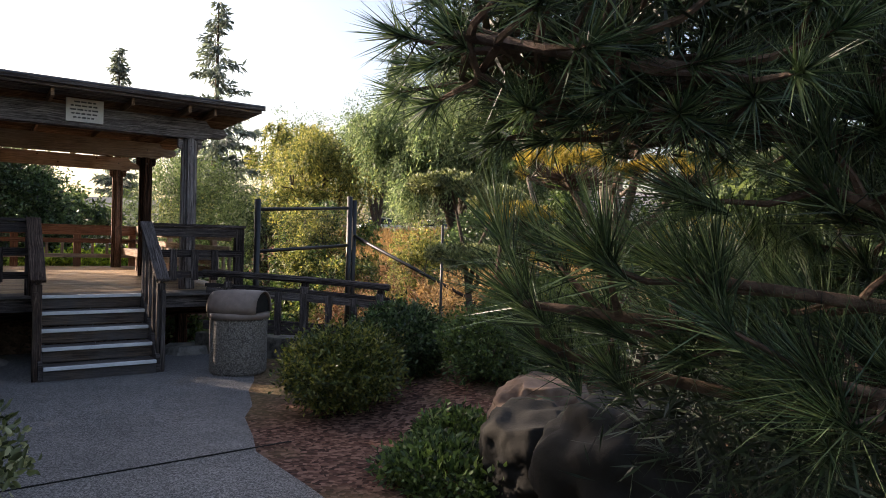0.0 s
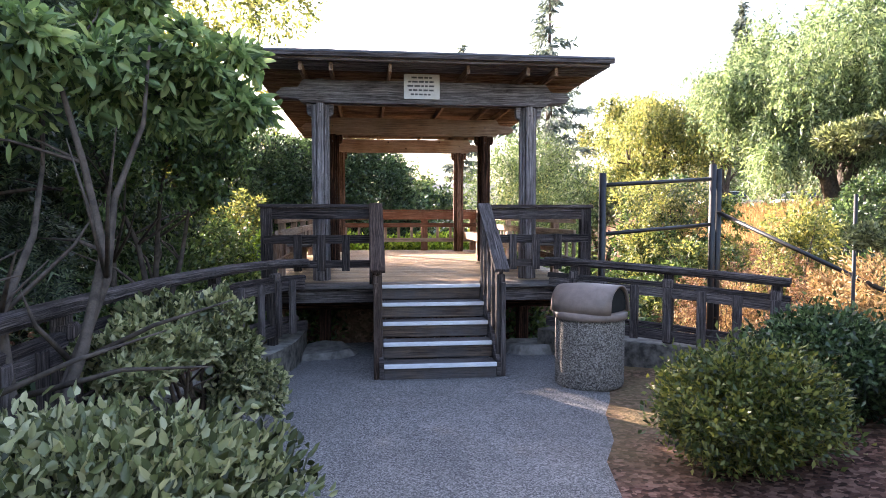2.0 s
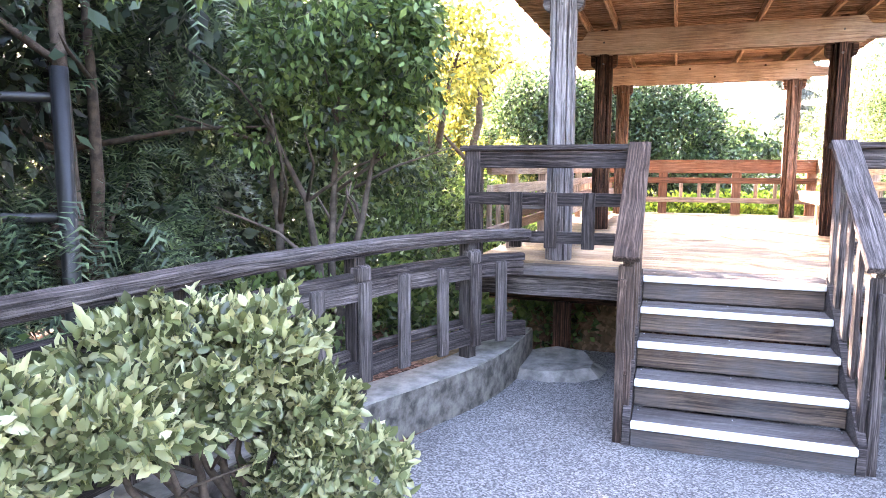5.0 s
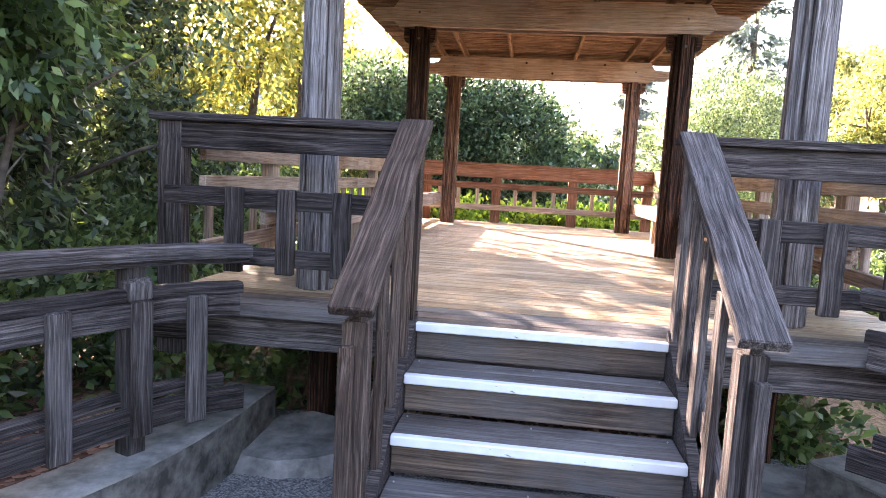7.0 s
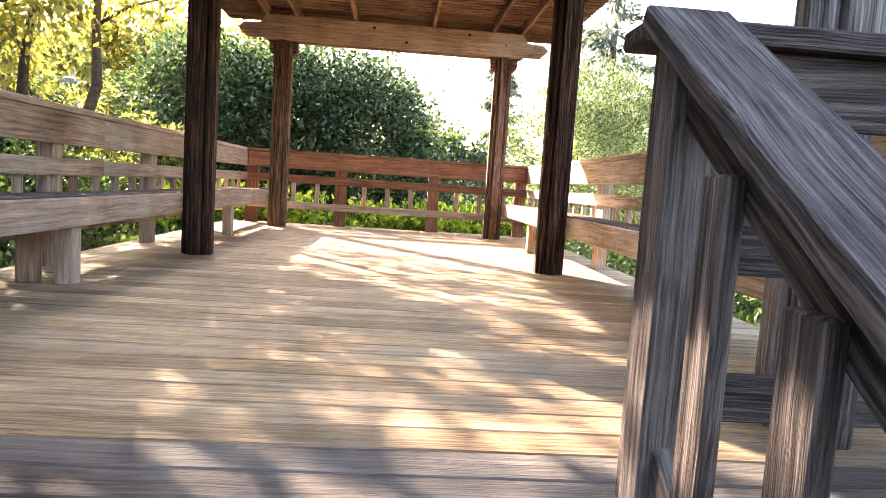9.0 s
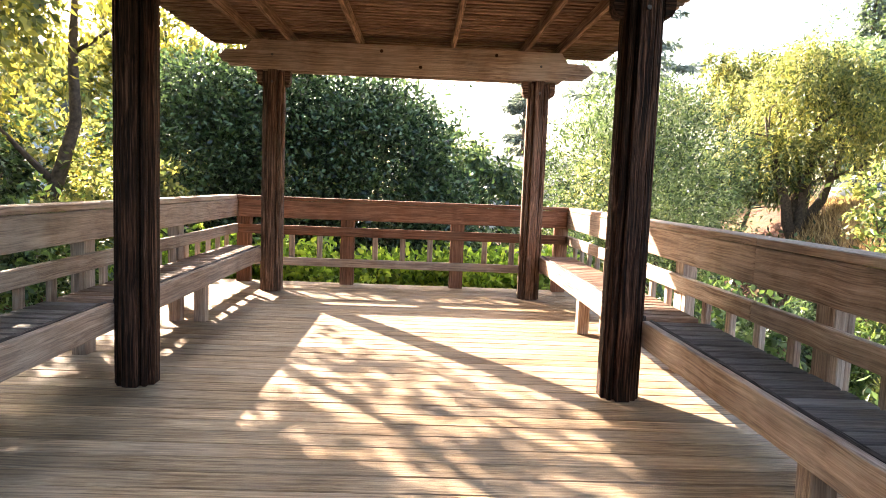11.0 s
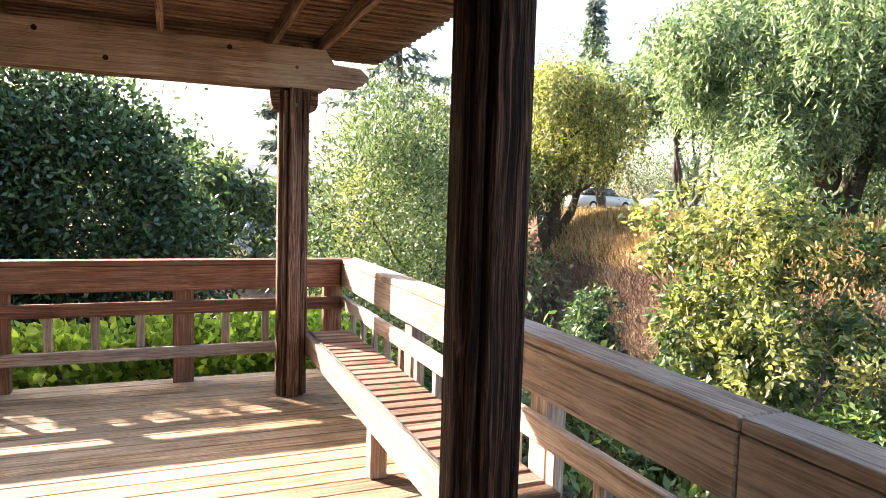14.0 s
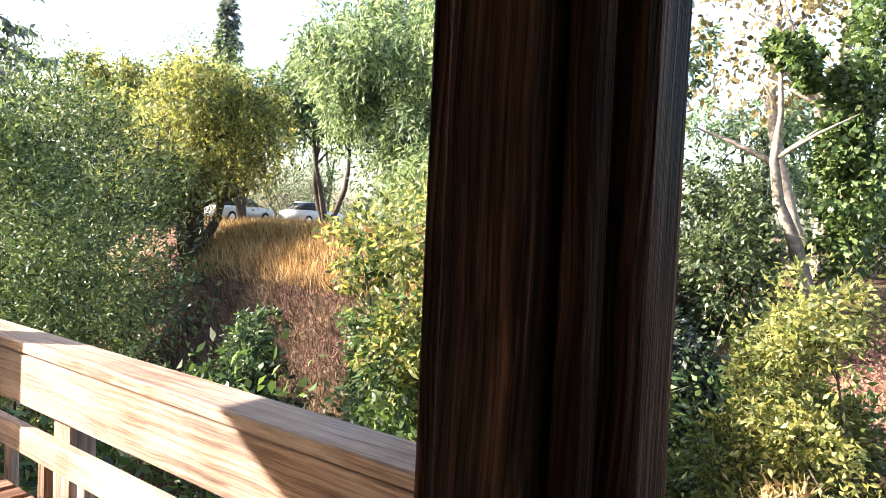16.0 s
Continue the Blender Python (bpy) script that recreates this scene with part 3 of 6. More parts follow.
def cruciform_post(x, y, material):
    p = empty("pavilion_post", "dark weathered cruciform timber post with bolted side boards", "post", "pavilion posts", at=(x, y, DECK))
    board("core", p, (x, y, DECK - 0.02), (x, y, 3.42), 0.112, 0.112, material)
    for dx, dy, top in ((0, -1, 3.42), (0, 1, 3.42), (-1, 0, 3.11), (1, 0, 3.11)):
        s = (1, 0, 0) if dx == 0 else (0, 1, 0)
        board("face_board", p, (x + dx * 0.081, y + dy * 0.081, DECK), (x + dx * 0.081, y + dy * 0.081, top), 0.086, 0.054, material, side=s, bev=0.007)
    for cx in (-1, 1):
        for cy in (-1, 1):
            board("corner_strip", p, (x + cx * 0.066, y + cy * 0.066, DECK), (x + cx * 0.066, y + cy * 0.066, 3.10), 0.03, 0.03, material, bev=0.006)
    for dx in (-1, 1):
        bm = bmesh.new()
        prof = [(0.11, 3.115), (0.165, 3.115), (0.165, 3.01), (0.15, 2.98), (0.125, 2.965), (0.11, 2.965)]
        lo = [bm.verts.new((x + dx * a, y - 0.05, z)) for a, z in prof]
        hi = [bm.verts.new((x + dx * a, y + 0.05, z)) for a, z in prof]
        bm.faces.new(lo)
        bm.faces.new(hi[::-1])
        for i in range(len(prof)):
            k = (i + 1) % len(prof)
            bm.faces.new((lo[i], lo[k], hi[k], hi[i]))
        bmesh.ops.recalc_face_normals(bm, faces=list(bm.faces))
        part("bracket", bm, material, p)
    for z in (3.0, 3.26):
        bm = bmesh.new()
        tube(bm, [(x, y - 0.121, z), (x, y - 0.107, z)], [0.013, 0.013], 6)
        part("bolt", bm, STEEL, p)
    return p


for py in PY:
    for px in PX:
        cruciform_post(px, py, WOOD_SILVER if py == PY[0] else (WOOD_LITPOST if py == PY[2] else WOOD_POST))


def notched_beam(x0, x1, y, z0, z1, material, th=0.045):
    """A beam whose ends are stepped back above and nosed."""
    bm = bmesh.new()
    zs = z0 + (z1 - z0) * 0.62
    prof = [(x0 + 0.32, z0), (x1 - 0.32, z0), (x1 - 0.26, z0 + 0.05), (x1 - 0.06, z0 + 0.05), (x1, z0 + 0.11), (x1 - 0.07, zs), (x1 - 0.26, zs + 0.01), (x1 - 0.33, z1),
            (x0 + 0.33, z1), (x0 + 0.26, zs + 0.01), (x0 + 0.07, zs), (x0, z0 + 0.11), (x0 + 0.06, z0 + 0.05), (x0 + 0.26, z0 + 0.05)]
    lo = [bm.verts.new((a - AXIS, -th / 2, z - z0)) for a, z in prof]
    hi = [bm.verts.new((a - AXIS, th / 2, z - z0)) for a, z in prof]
    bm.faces.new(lo)
    bm.faces.new(hi[::-1])
    for i in range(len(prof)):
        k = (i + 1) % len(prof)
        bm.faces.new((lo[i], lo[k], hi[k], hi[i]))
    bmesh.ops.recalc_face_normals(bm, faces=list(bm.faces))
    ob = part("beam", bm, material, pavilion)
    ob.matrix_basis = pose(AXIS, y, z0)
    return ob


for py, m in zip(PY, (WOOD_SILVER, WOOD_TAN, WOOD_TAN)):
    for dy in (-0.0925, 0.0925):
        bz = notched_beam(-0.36, 3.36, py + dy, 3.12, 3.40, m)
for bx, bz in ((1.24, 3.34), (2.38, 3.35), (1.63, 3.20)):
    bm = bmesh.new()
    tube(bm, [(bx, 16.184, bz), (bx, 16.176, bz)], [0.018, 0.016], 8)
    part("knot", bm, WOOD_POST, pavilion)

ROOF_X, ROOF_Y = (-0.67, 3.67), (9.1, 17.05)
for rx in (-0.02, 0.33, 1.02, 1.95, 2.68, 3.03):
    board("rafter", pavilion, (rx, ROOF_Y[0] + 0.12, 3.455), (rx, ROOF_Y[1] - 0.12, 3.455), 0.042, 0.10, WOOD_ROOF)
SLAT_PITCH = 0.105
y = ROOF_Y[0] + 0.05
while y < ROOF_Y[1]:
    board("roof_slat", pavilion, (ROOF_X[0], y, 3.545), (ROOF_X[1], y, 3.545), 0.046, 0.078, WOOD_SILVER if y < 9.75 else WOOD_ROOF)
    y += SLAT_PITCH
board("roof_sheet", pavilion, (ROOF_X[0] - 0.02, 13.075, 3.594), (ROOF_X[1] + 0.02, 13.075, 3.594), ROOF_Y[1] - ROOF_Y[0] + 0.1, 0.018, ROOF_FELT)
for yy in (ROOF_Y[0] - 0.03, ROOF_Y[1] + 0.03):
    board("fascia", pavilion, (ROOF_X[0] - 0.03, yy, 3.575), (ROOF_X[1] + 0.03, yy, 3.575), 0.03, 0.075, WOOD_GREY)
for xx in (ROOF_X[0] - 0.03, ROOF_X[1] + 0.03):
    board("fascia", pavilion, (xx, ROOF_Y[0], 3.595), (xx, ROOF_Y[1], 3.595), 0.03, 0.03, WOOD_GREY)

# sign on the front beam
sign = empty("notice_sign", "small white painted notice board with grey lettering", "sign", at=(1.43, 9.70, 3.2))
sign_panel = board("panel", sign, (1.21, 9.705, 3.335), (1.66, 9.705, 3.335), 0.016, 0.31, SIGN_WHITE)
for i, (wd, n) in enumerate(((0.26, 1), (0.34, 1), (0.36, 1), (0.33, 1), (0.28, 1))):
    zz = 3.445 - i * 0.052
    k = random.Random(i)
    xx = 1.435 - wd / 2
    while xx < 1.435 + wd / 2 - 0.03:
        ln = k.uniform(0.03, 0.075)
        under(board("text_bar", sign, (xx, 9.695, zz), (min(xx + ln, 1.435 + wd / 2), 9.695, zz), 0.003, 0.022, SIGN_INK), sign_panel)
        xx += ln + 0.014

# ---- deck ----
deck = empty("deck", "worn wooden plank deck raised on timber joists", "deck", kind="structure", at=(1.5, 13, DECK))
DX = (-0.56, 3.56)
for yy in (9.235, 17.02):
    board("rim_joist", deck, (DX[0], yy, 0.775), (DX[1], yy, 0.775), 0.04, 0.17, WOOD_GREY)
for xx in (DX[0] + 0.02, DX[1] - 0.02):
    board("rim_joist", deck, (xx, 9.26, 0.775), (xx, 17.0, 0.775), 0.04, 0.17, WOOD_GREY)
for yy in (9.95, 12.2, 14.5, 16.6):
    board("girder", deck, (DX[0] + 0.1, yy, 0.6), (DX[1] - 0.1, yy, 0.6), 0.09, 0.18, WOOD_POST)
    for xx in (0.2, 2.8):
        board("pier_post", deck, (xx, yy, ground_z(xx, yy) - 0.1), (xx, yy, 0.52), 0.14, 0.14, WOOD_POST)
for yy in (9.95,):
    for xx in (0.2, 2.8):
        bm = bmesh.new()
        bmesh.ops.create_cone(bm, cap_ends=True, segments=10, radius1=0.44, radius2=0.33, depth=0.13)
        for v in bm.verts:
            v.co += Vector((xx, yy - 0.42, 0.03)) + 0.07 * Vector(noise.noise_vector(v.co * 4 + Vector((xx, 0, 0))))
        part("footing", bm, CONCRETE_CAP, deck)

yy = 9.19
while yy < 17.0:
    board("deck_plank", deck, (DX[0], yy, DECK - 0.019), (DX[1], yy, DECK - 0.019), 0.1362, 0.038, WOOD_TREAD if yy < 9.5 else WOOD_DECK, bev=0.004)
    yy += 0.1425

# ---- steps ----
bm = bmesh.new()
bmesh.ops.create_uvsphere(bm, u_segments=8, v_segments=4, radius=0.0045)
NAIL_MESH = bpy.data.meshes.new("nail")
bm.to_mesh(NAIL_MESH)
bm.free()
NAIL_MESH.materials.append(NAIL)
steps = empty("stairs", "five wooden steps with white painted nosings", "stairs", kind="structure", at=(1.49, 8.6, 0))
SX = (0.905, 2.085)
TREAD = 0.2575
for k in range(1, 6):
    yn = 8.09 + (k - 1) * TREAD
    zt = 0.18 * k
    if k < 5:
        for j in range(2):
            y0 = yn + 0.045 + j * 0.125
            board("tread", steps, (SX[0], y0 + 0.06, zt - 0.02), (SX[1], y0 + 0.06, zt - 0.02), 0.121, 0.038, WOOD_TREAD)
    board("nosing", steps, (SX[0], yn + 0.021, zt - 0.018), (SX[1], yn + 0.021, zt - 0.018), 0.042, 0.042, WHITE_PAINT, "white painted step edge")
    board("riser", steps, (SX[0], yn + 0.055, zt - 0.105), (SX[1], yn + 0.055, zt - 0.105), 0.025, 0.135, WOOD_RISER)
    riser = steps.children[-1]
    for nx in (-0.56, -0.02, 0.55):
        for nz in (-0.03, 0.03):
            link_mesh("nail", NAIL_MESH, None, riser).matrix_basis = Matrix.Translation((nx + 0.1 * nz, -0.0125, nz))


def sheared(name, parent, x, th, prof, material):
    """An upright plate across x with a side profile of (y, z)."""
    bm = bmesh.new()
    lo = [bm.verts.new((x - th / 2, a, z)) for a, z in prof]
    hi = [bm.verts.new((x + th / 2, a, z)) for a, z in prof]
    bm.faces.new(lo)
    bm.faces.new(hi[::-1])
    for i in range(len(prof)):
        k = (i + 1) % len(prof)
        bm.faces.new((lo[i], lo[k], hi[k], hi[i]))
    bmesh.ops.recalc_face_normals(bm, faces=list(bm.faces))
    return part(name, bm, material, parent)


for xx in (SX[0] - 0.026, SX[1] + 0.026):
    sheared("stringer", steps, xx, 0.045, [(8.13, 0.0), (8.13, 0.20), (9.2, 0.945), (9.2, 0.62), (8.34, 0.0)], WOOD_GREY)


def stair_rail(x, s):
    r = empty("stair_rail", "weathered grey timber stair handrail with flat cap", "handrail", "stair rails", at=(x, 8.6, 0))
    wd = WOOD_BROWN if s < 0 else WOOD_GREY
    board("newel", r, (x, 8.24, 0.0), (x, 8.24, 1.10), 0.09, 0.09, wd)
    board("newel_strip", r, (x + s * 0.02, 8.172, 0.0), (x + s * 0.02, 8.172, 1.02), 0.05, 0.04, wd)
    board("top_post", r, (x, 9.19, 0.9), (x, 9.19, 1.80), 0.09, 0.09, wd)
    board("cap", r, (x, 8.13, 1.145), (x, 9.24, 1.855), 0.155, 0.042, wd)
    board("under_rail", r, (x, 8.2, 1.10), (x, 9.2, 1.745), 0.04, 0.10, wd)
    board("low_rail", r, (x, 8.2, 0.42), (x, 9.2, 1.06), 0.04, 0.10, wd)
    for yy in (8.47, 8.72, 8.96):
        z0 = 0.42 + (yy - 8.2) * 0.64
        board("baluster", r, (x - s * 0.035, yy, z0 - 0.12), (x - s * 0.035, yy, z0 + 0.66), 0.03, 0.085, wd, side=(1, 0, 0))


stair_rail(0.845, -1)
stair_rail(2.145, 1)


def front_rail(x0, x1, s):
    r = empty("deck_front_rail", "weathered grey deck railing with short hanging balusters", "railing", "front rails", at=((x0 + x1) / 2, 9.3, DECK))
    yy = 9.30
    out = x0 if s < 0 else x1
    inn = x1 if s < 0 else x0
    board("cap", r, (x0 - 0.07, yy, 1.835), (x1 + 0.05, yy, 1.835), 0.16, 0.04, WOOD_UMBER)
    board("end_post", r, (out - s * 0.03, yy, 0.6), (out - s * 0.03, yy, 1.815), 0.13, 0.10, WOOD_UMBER, side=(1, 0, 0))
    board("inner_post", r, (inn - s * -0.03, yy, DECK), (inn - s * -0.03, yy, 1.815), 0.09, 0.09, WOOD_UMBER)
    board("top_rail", r, (x0, yy - 0.03, 1.745), (x1, yy - 0.03, 1.745), 0.036, 0.135, WOOD_UMBER)
    board("mid_rail", r, (x0, yy - 0.03, 1.44), (x1, yy - 0.03, 1.44), 0.045, 0.10, WOOD_UMBER)
    board("low_rail", r, (x0 + 0.05, yy - 0.03, 1.145), (x1, yy - 0.03, 1.145), 0.045, 0.09, WOOD_UMBER)
    for t in (0.30, 0.51, 0.73):
        xx = out + (inn - out) * t
        board("baluster", r, (xx, yy - 0.066, 1.065), (xx, yy - 0.066, 1.495), 0.095, 0.035, WOOD_UMBER, side=(1, 0, 0))


front_rail(-0.46, 0.84, -1)
front_rail(2.15, 3.46, 1)


def side_rail(x, s, material):
    r = empty("deck_side_rail", "tan timber side railing with wide top board", "railing", "side rails", at=(x, 13, DECK))
    y0, y1 = 9.42, 16.84
    for a, b in ((y0, 12.62), (12.62, y1)):
        board("cap", r, (x + s * 0.06, a + 0.003, 1.832), (x + s * 0.06, b - 0.003, 1.832), 0.155, 0.04, WOOD_TAN)
        board("top_board", r, (x, a + 0.003, 1.715), (x, b - 0.003, 1.715), 0.04, 0.185, material)
        board("mid_rail", r, (x, a + 0.003, 1.49), (x, b - 0.003, 1.49), 0.04, 0.10, material)
        board("low_rail", r, (x, a + 0.003, 1.145), (x, b - 0.003, 1.145), 0.04, 0.09, material)
    for yy in (15.22, 13.65, 12.10, 10.55):
        board("rail_post", r, (x + s * 0.07, yy, 0.72), (x + s * 0.07, yy, 1.81), 0.09, 0.13, WOOD_TAN, side=(1, 0, 0))
    n = 0
    yy = y1 - 0.25
    while yy > y0 + 0.1:
        board("baluster", r, (x + s * 0.038, yy, 1.10), (x + s * 0.038, yy, 1.50), 0.035, 0.06, WOOD_TAN, side=(1, 0, 0))
        yy -= 0.305


side_rail(-0.34, -1, WOOD_TAN)
side_rail(3.34, 1, WOOD_TAN)

back = empty("deck_back_rail", "red-brown timber back railing over bright ivy", "railing", at=(1.5, 16.85, DECK))
BY = 16.80
board("cap", back, (-0.42, BY + 0.045, 1.833), (3.42, BY + 0.045, 1.833), 0.155, 0.038, WOOD_RED)
board("top_board", back, (-0.31, BY, 1.715), (3.31, BY, 1.715), 0.04, 0.19, WOOD_RED)
board("mid_rail", back, (-0.31, BY, 1.49), (3.31, BY, 1.49), 0.04, 0.10, WOOD_RED)
board("low_rail", back, (-0.31, BY, 1.145), (3.31, BY, 1.145), 0.04, 0.09, WOOD_TAN)
for xx in (-0.26, 0.88, 2.10, 3.26):
    board("rail_post", back, (xx, BY + 0.065, 0.72), (xx, BY + 0.065, 1.81), 0.15, 0.09, WOOD_RED, side=(1, 0, 0))
for xx in (-0.04, 0.27, 0.575, 1.19, 1.495, 1.80, 2.41, 2.715, 3.02):
    board("baluster", back, (xx, BY + 0.038, 1.10), (xx, BY + 0.038, 1.50), 0.06, 0.035, WOOD_TAN, side=(1, 0, 0))


def bench(x0, x1, y0, y1, front, slat):
    b = empty("slatted_bench", "built-in timber bench with crosswise slats and deep front board", "bench", "pavilion benches", at=((x0 + x1) / 2, (y0 + y1) / 2, DECK))
    n = int((y1 - y0) / 0.108)
    for i in range(n):
        yy = y0 + 0.05 + i * 0.108
        board("seat_slat", b, (x0 + 0.02, yy, 1.33), (x1 - 0.02, yy, 1.33), 0.084, 0.036, slat)
    fx = x1 if front > 0 else x0
    bx = x0 if front > 0 else x1
    board("front_board", b, (fx, y0, 1.275), (fx, y1, 1.275), 0.04, 0.145, WOOD_TAN)
    board("edge_strip", b, (fx - front * 0.028, y0, 1.34), (fx - front * 0.028, y1, 1.34), 0.02, 0.03, WOOD_GREY)
    board("back_bearer", b, (bx + front * 0.03, y0, 1.27), (bx + front * 0.03, y1, 1.27), 0.04, 0.08, WOOD_TAN)
    for t in (0.5,):
        yy = y0 + (y1 - y0) * t - 0.05
        board("leg", b, (fx - front * 0.07, yy, DECK), (fx - front * 0.07, yy, 1.31), 0.09, 0.09, WOOD_TAN)
        board("leg", b, (bx + front * 0.10, yy, DECK), (bx + front * 0.10, yy, 1.31), 0.09, 0.09, WOOD_TAN)


# Shade over the front benches is put in as a greyer slat timber.
for a, c, slat in ((13.12, 16.36, WOOD_SLAT), (10.1, 13.02, WOOD_TREAD)):
    bench(-0.31, 0.052, a, c, 1, slat)
    bench(2.948, 3.31, a, c, -1, slat)


# ---- flared bridge rails on low kerbs ----
def curve_pts(ctrl, n):
    out = []
    c = [Vector(p) for p in ctrl]
    c = [c[0] * 2 - c[1]] + c + [c[-1] * 2 - c[-2]]
    segs = len(c) - 3
    for i in range(n + 1):
        t = i / n * segs
        k = min(int(t), segs - 1)
        u = t - k
        p0, p1, p2, p3 = c[k:k + 4]
        out.append(0.5 * (2 * p1 + (p2 - p0) * u + (2 * p0 - 5 * p1 + 4 * p2 - p3) * u * u + (3 * p1 - p0 - 3 * p2 + p3) * u ** 3))
    return out


def swept(name, parent, pts, w, h, material, rounded=False):
    """A rail of w by h swept along pts, its top at their height."""
    bm = bmesh.new()
    prof = [(-w / 2, -h), (w / 2, -h), (w / 2, -h * 0.25), (w * 0.3, 0), (-w * 0.3, 0), (-w / 2, -h * 0.25)] if rounded else [(-w / 2, -h), (w / 2, -h), (w / 2, 0), (-w / 2, 0)]
    rings = []
    for i, p in enumerate(pts):
        d = (pts[min(i + 1, len(pts) - 1)] - pts[max(i - 1, 0)])
        d.z = 0
        d.normalize()
        sd = Vector((d.y, -d.x, 0))
        rings.append([bm.verts.new(p + sd * a + Vector((0, 0, b))) for a, b in prof])
    n = len(prof)
    uv = bm.loops.layers.uv.new("grain")
    girth = [0.0]
    for k in range(n):
        girth.append(girth[-1] + (rings[0][(k + 1) % n].co - rings[0][k].co).length)
    run = 0.0
    for i, (a, b) in enumerate(zip(rings, rings[1:])):
        step = (pts[i + 1] - pts[i]).length
        for k in range(n):
            f = bm.faces.new((a[k], a[(k + 1) % n], b[(k + 1) % n], b[k]))
            for lp, u, g in zip(f.loops, (run, run, run + step, run + step), (girth[k], girth[k + 1], girth[k + 1], girth[k])):
                lp[uv].uv = (u, g)
        run += step
    for ring in (rings[0][::-1], rings[-1]):
        f = bm.faces.new(ring)
        for lp in f.loops:
            lp[uv].uv = (lp.vert.co.z, lp.vert.co.x)
    bmesh.ops.recalc_face_normals(bm, faces=list(bm.faces))
    return part(name, bm, material, parent)


def along(pts):
    """Arc length at each of pts."""
    out = [0.0]
    for a, b in zip(pts, pts[1:]):
        out.append(out[-1] + (Vector((b.x, b.y, 0)) - Vector((a.x, a.y, 0))).length)
    return out


def bridge_rail(ctrl, kerb_line, label, first, spacing, kerb_h, extra=()):
    """A curved rail: round handrail on posts and blocks over a panel of boards, on a concrete kerb."""
    x, y = ctrl[0][:2]
    r = empty("flared_rail", label, "railing", "flared rails", at=(x, y, 0))
    pts = curve_pts(ctrl, 60)
    arc = along(pts)

    def at(u, dz=0.0, out=0.0):
        k = max(i for i in range(len(arc) - 1) if arc[i] <= u + 1e-6)
        f = (u - arc[k]) / (arc[k + 1] - arc[k])
        p = pts[k].lerp(pts[k + 1], f)
        d = pts[k + 1] - pts[k]
        d.z = 0
        d.normalize()
        sd = Vector((d.y, -d.x, 0))
        if (Vector((AXIS, p.y - 0.5, p.z)) - p).dot(sd) > 0:
            sd = -sd
        return p + sd * out + Vector((0, 0, dz)), d, sd

    def line(dz, out, u0=0.0, u1=None):
        n = 48
        u1 = arc[-1] if u1 is None else u1
        return [at(u0 + (u1 - u0) * i / n, dz, out)[0] for i in range(n + 1)]

    hr = swept("handrail", r, line(0.0, 0.0), 0.118, 0.062, WOOD_GREY_CURVED, True)
    under(swept("handrail_strip", r, line(-0.063, 0.0, 0.01, arc[-1] - 0.01), 0.085, 0.026, WOOD_UMBER_CURVED), hr)
    swept("mid_rail", r, line(-0.185, 0.012, 0.03), 0.075, 0.055, WOOD_UMBER_CURVED, True)
    swept("panel_top_board", r, line(-0.245, -0.012, 0.05), 0.042, 0.105, WOOD_GREY_CURVED)
    swept("panel_low_board", r, line(-0.715, -0.012, 0.02), 0.042, 0.115, WOOD_UMBER_CURVED)
    swept("sill_rail", r, line(-0.655, 0.055, 0.1), 0.05, 0.06, WOOD_UMBER_CURVED, True)
    kp = curve_pts(kerb_line, 60)
    k = swept("kerb", r, [q + Vector((0, 0, kerb_h)) for q in kp], 0.30, kerb_h + 0.5, CONCRETE)
    k["label"] = "stained concrete kerb"
    ledge = swept("kerb_cap", r, [q + Vector((0, 0, kerb_h + 0.012)) for q in kp], 0.285, 0.02, CONCRETE_CAP)
    under(ledge, k)
    ledge["label"] = "paler concrete kerb top"

    def baluster(u):
        q, d, sd = at(u, 0, -0.048)
        board("baluster", r, q + Vector((0, 0, -0.845)), q + Vector((0, 0, -0.235)), 0.095, 0.04, WOOD_GREY, side=d, bev=0.008)

    u = first
    for e in extra:
        baluster(e)
    while u < arc[-1] - 0.05:
        q, d, sd = at(u, 0, 0.03)
        board("block_post", r, Vector((q.x, q.y, kerb_h - 0.02)), q + Vector((0, 0, -0.085)), 0.095, 0.095, WOOD_UMBER, side=d, bev=0.008)
        q2, d, sd = at(u, 0, -0.01)
        board("saddle_block", r, q2 + Vector((0, 0, -0.245)), q2 + Vector((0, 0, -0.14)), 0.115, 0.105, WOOD_GREY, side=d, bev=0.018)
        baluster(u)
        for j in (1, 2):
            if u + j * spacing / 3 < arc[-1] - 0.05:
                baluster(u + j * spacing / 3)
        u += spacing


bridge_rail([(0.03, 9.18, 1.215), (-0.15, 8.95, 1.225), (-0.27, 8.70, 1.235), (-0.42, 8.30, 1.243), (-0.56, 7.95, 1.246), (-0.67, 7.55, 1.245), (-0.84, 7.0, 1.24), (-0.98, 6.3, 1.228), (-1.04, 5.5, 1.232), (-1.06, 4.7, 1.24), (-1.0, 3.4, 1.25)],
            [(-0.17, 9.75, 0), (-0.19, 9.2, 0), (-0.28, 8.63, 0), (-0.50, 8.03, 0), (-0.69, 7.58, 0), (-0.86, 7.0, 0), (-1.0, 6.3, 0), (-1.06, 5.5, 0), (-1.08, 4.7, 0), (-1.02, 3.4, 0)],
            "weathered grey curved timber railing on a concrete kerb", 0.57, 1.12, 0.29, (0.28,))
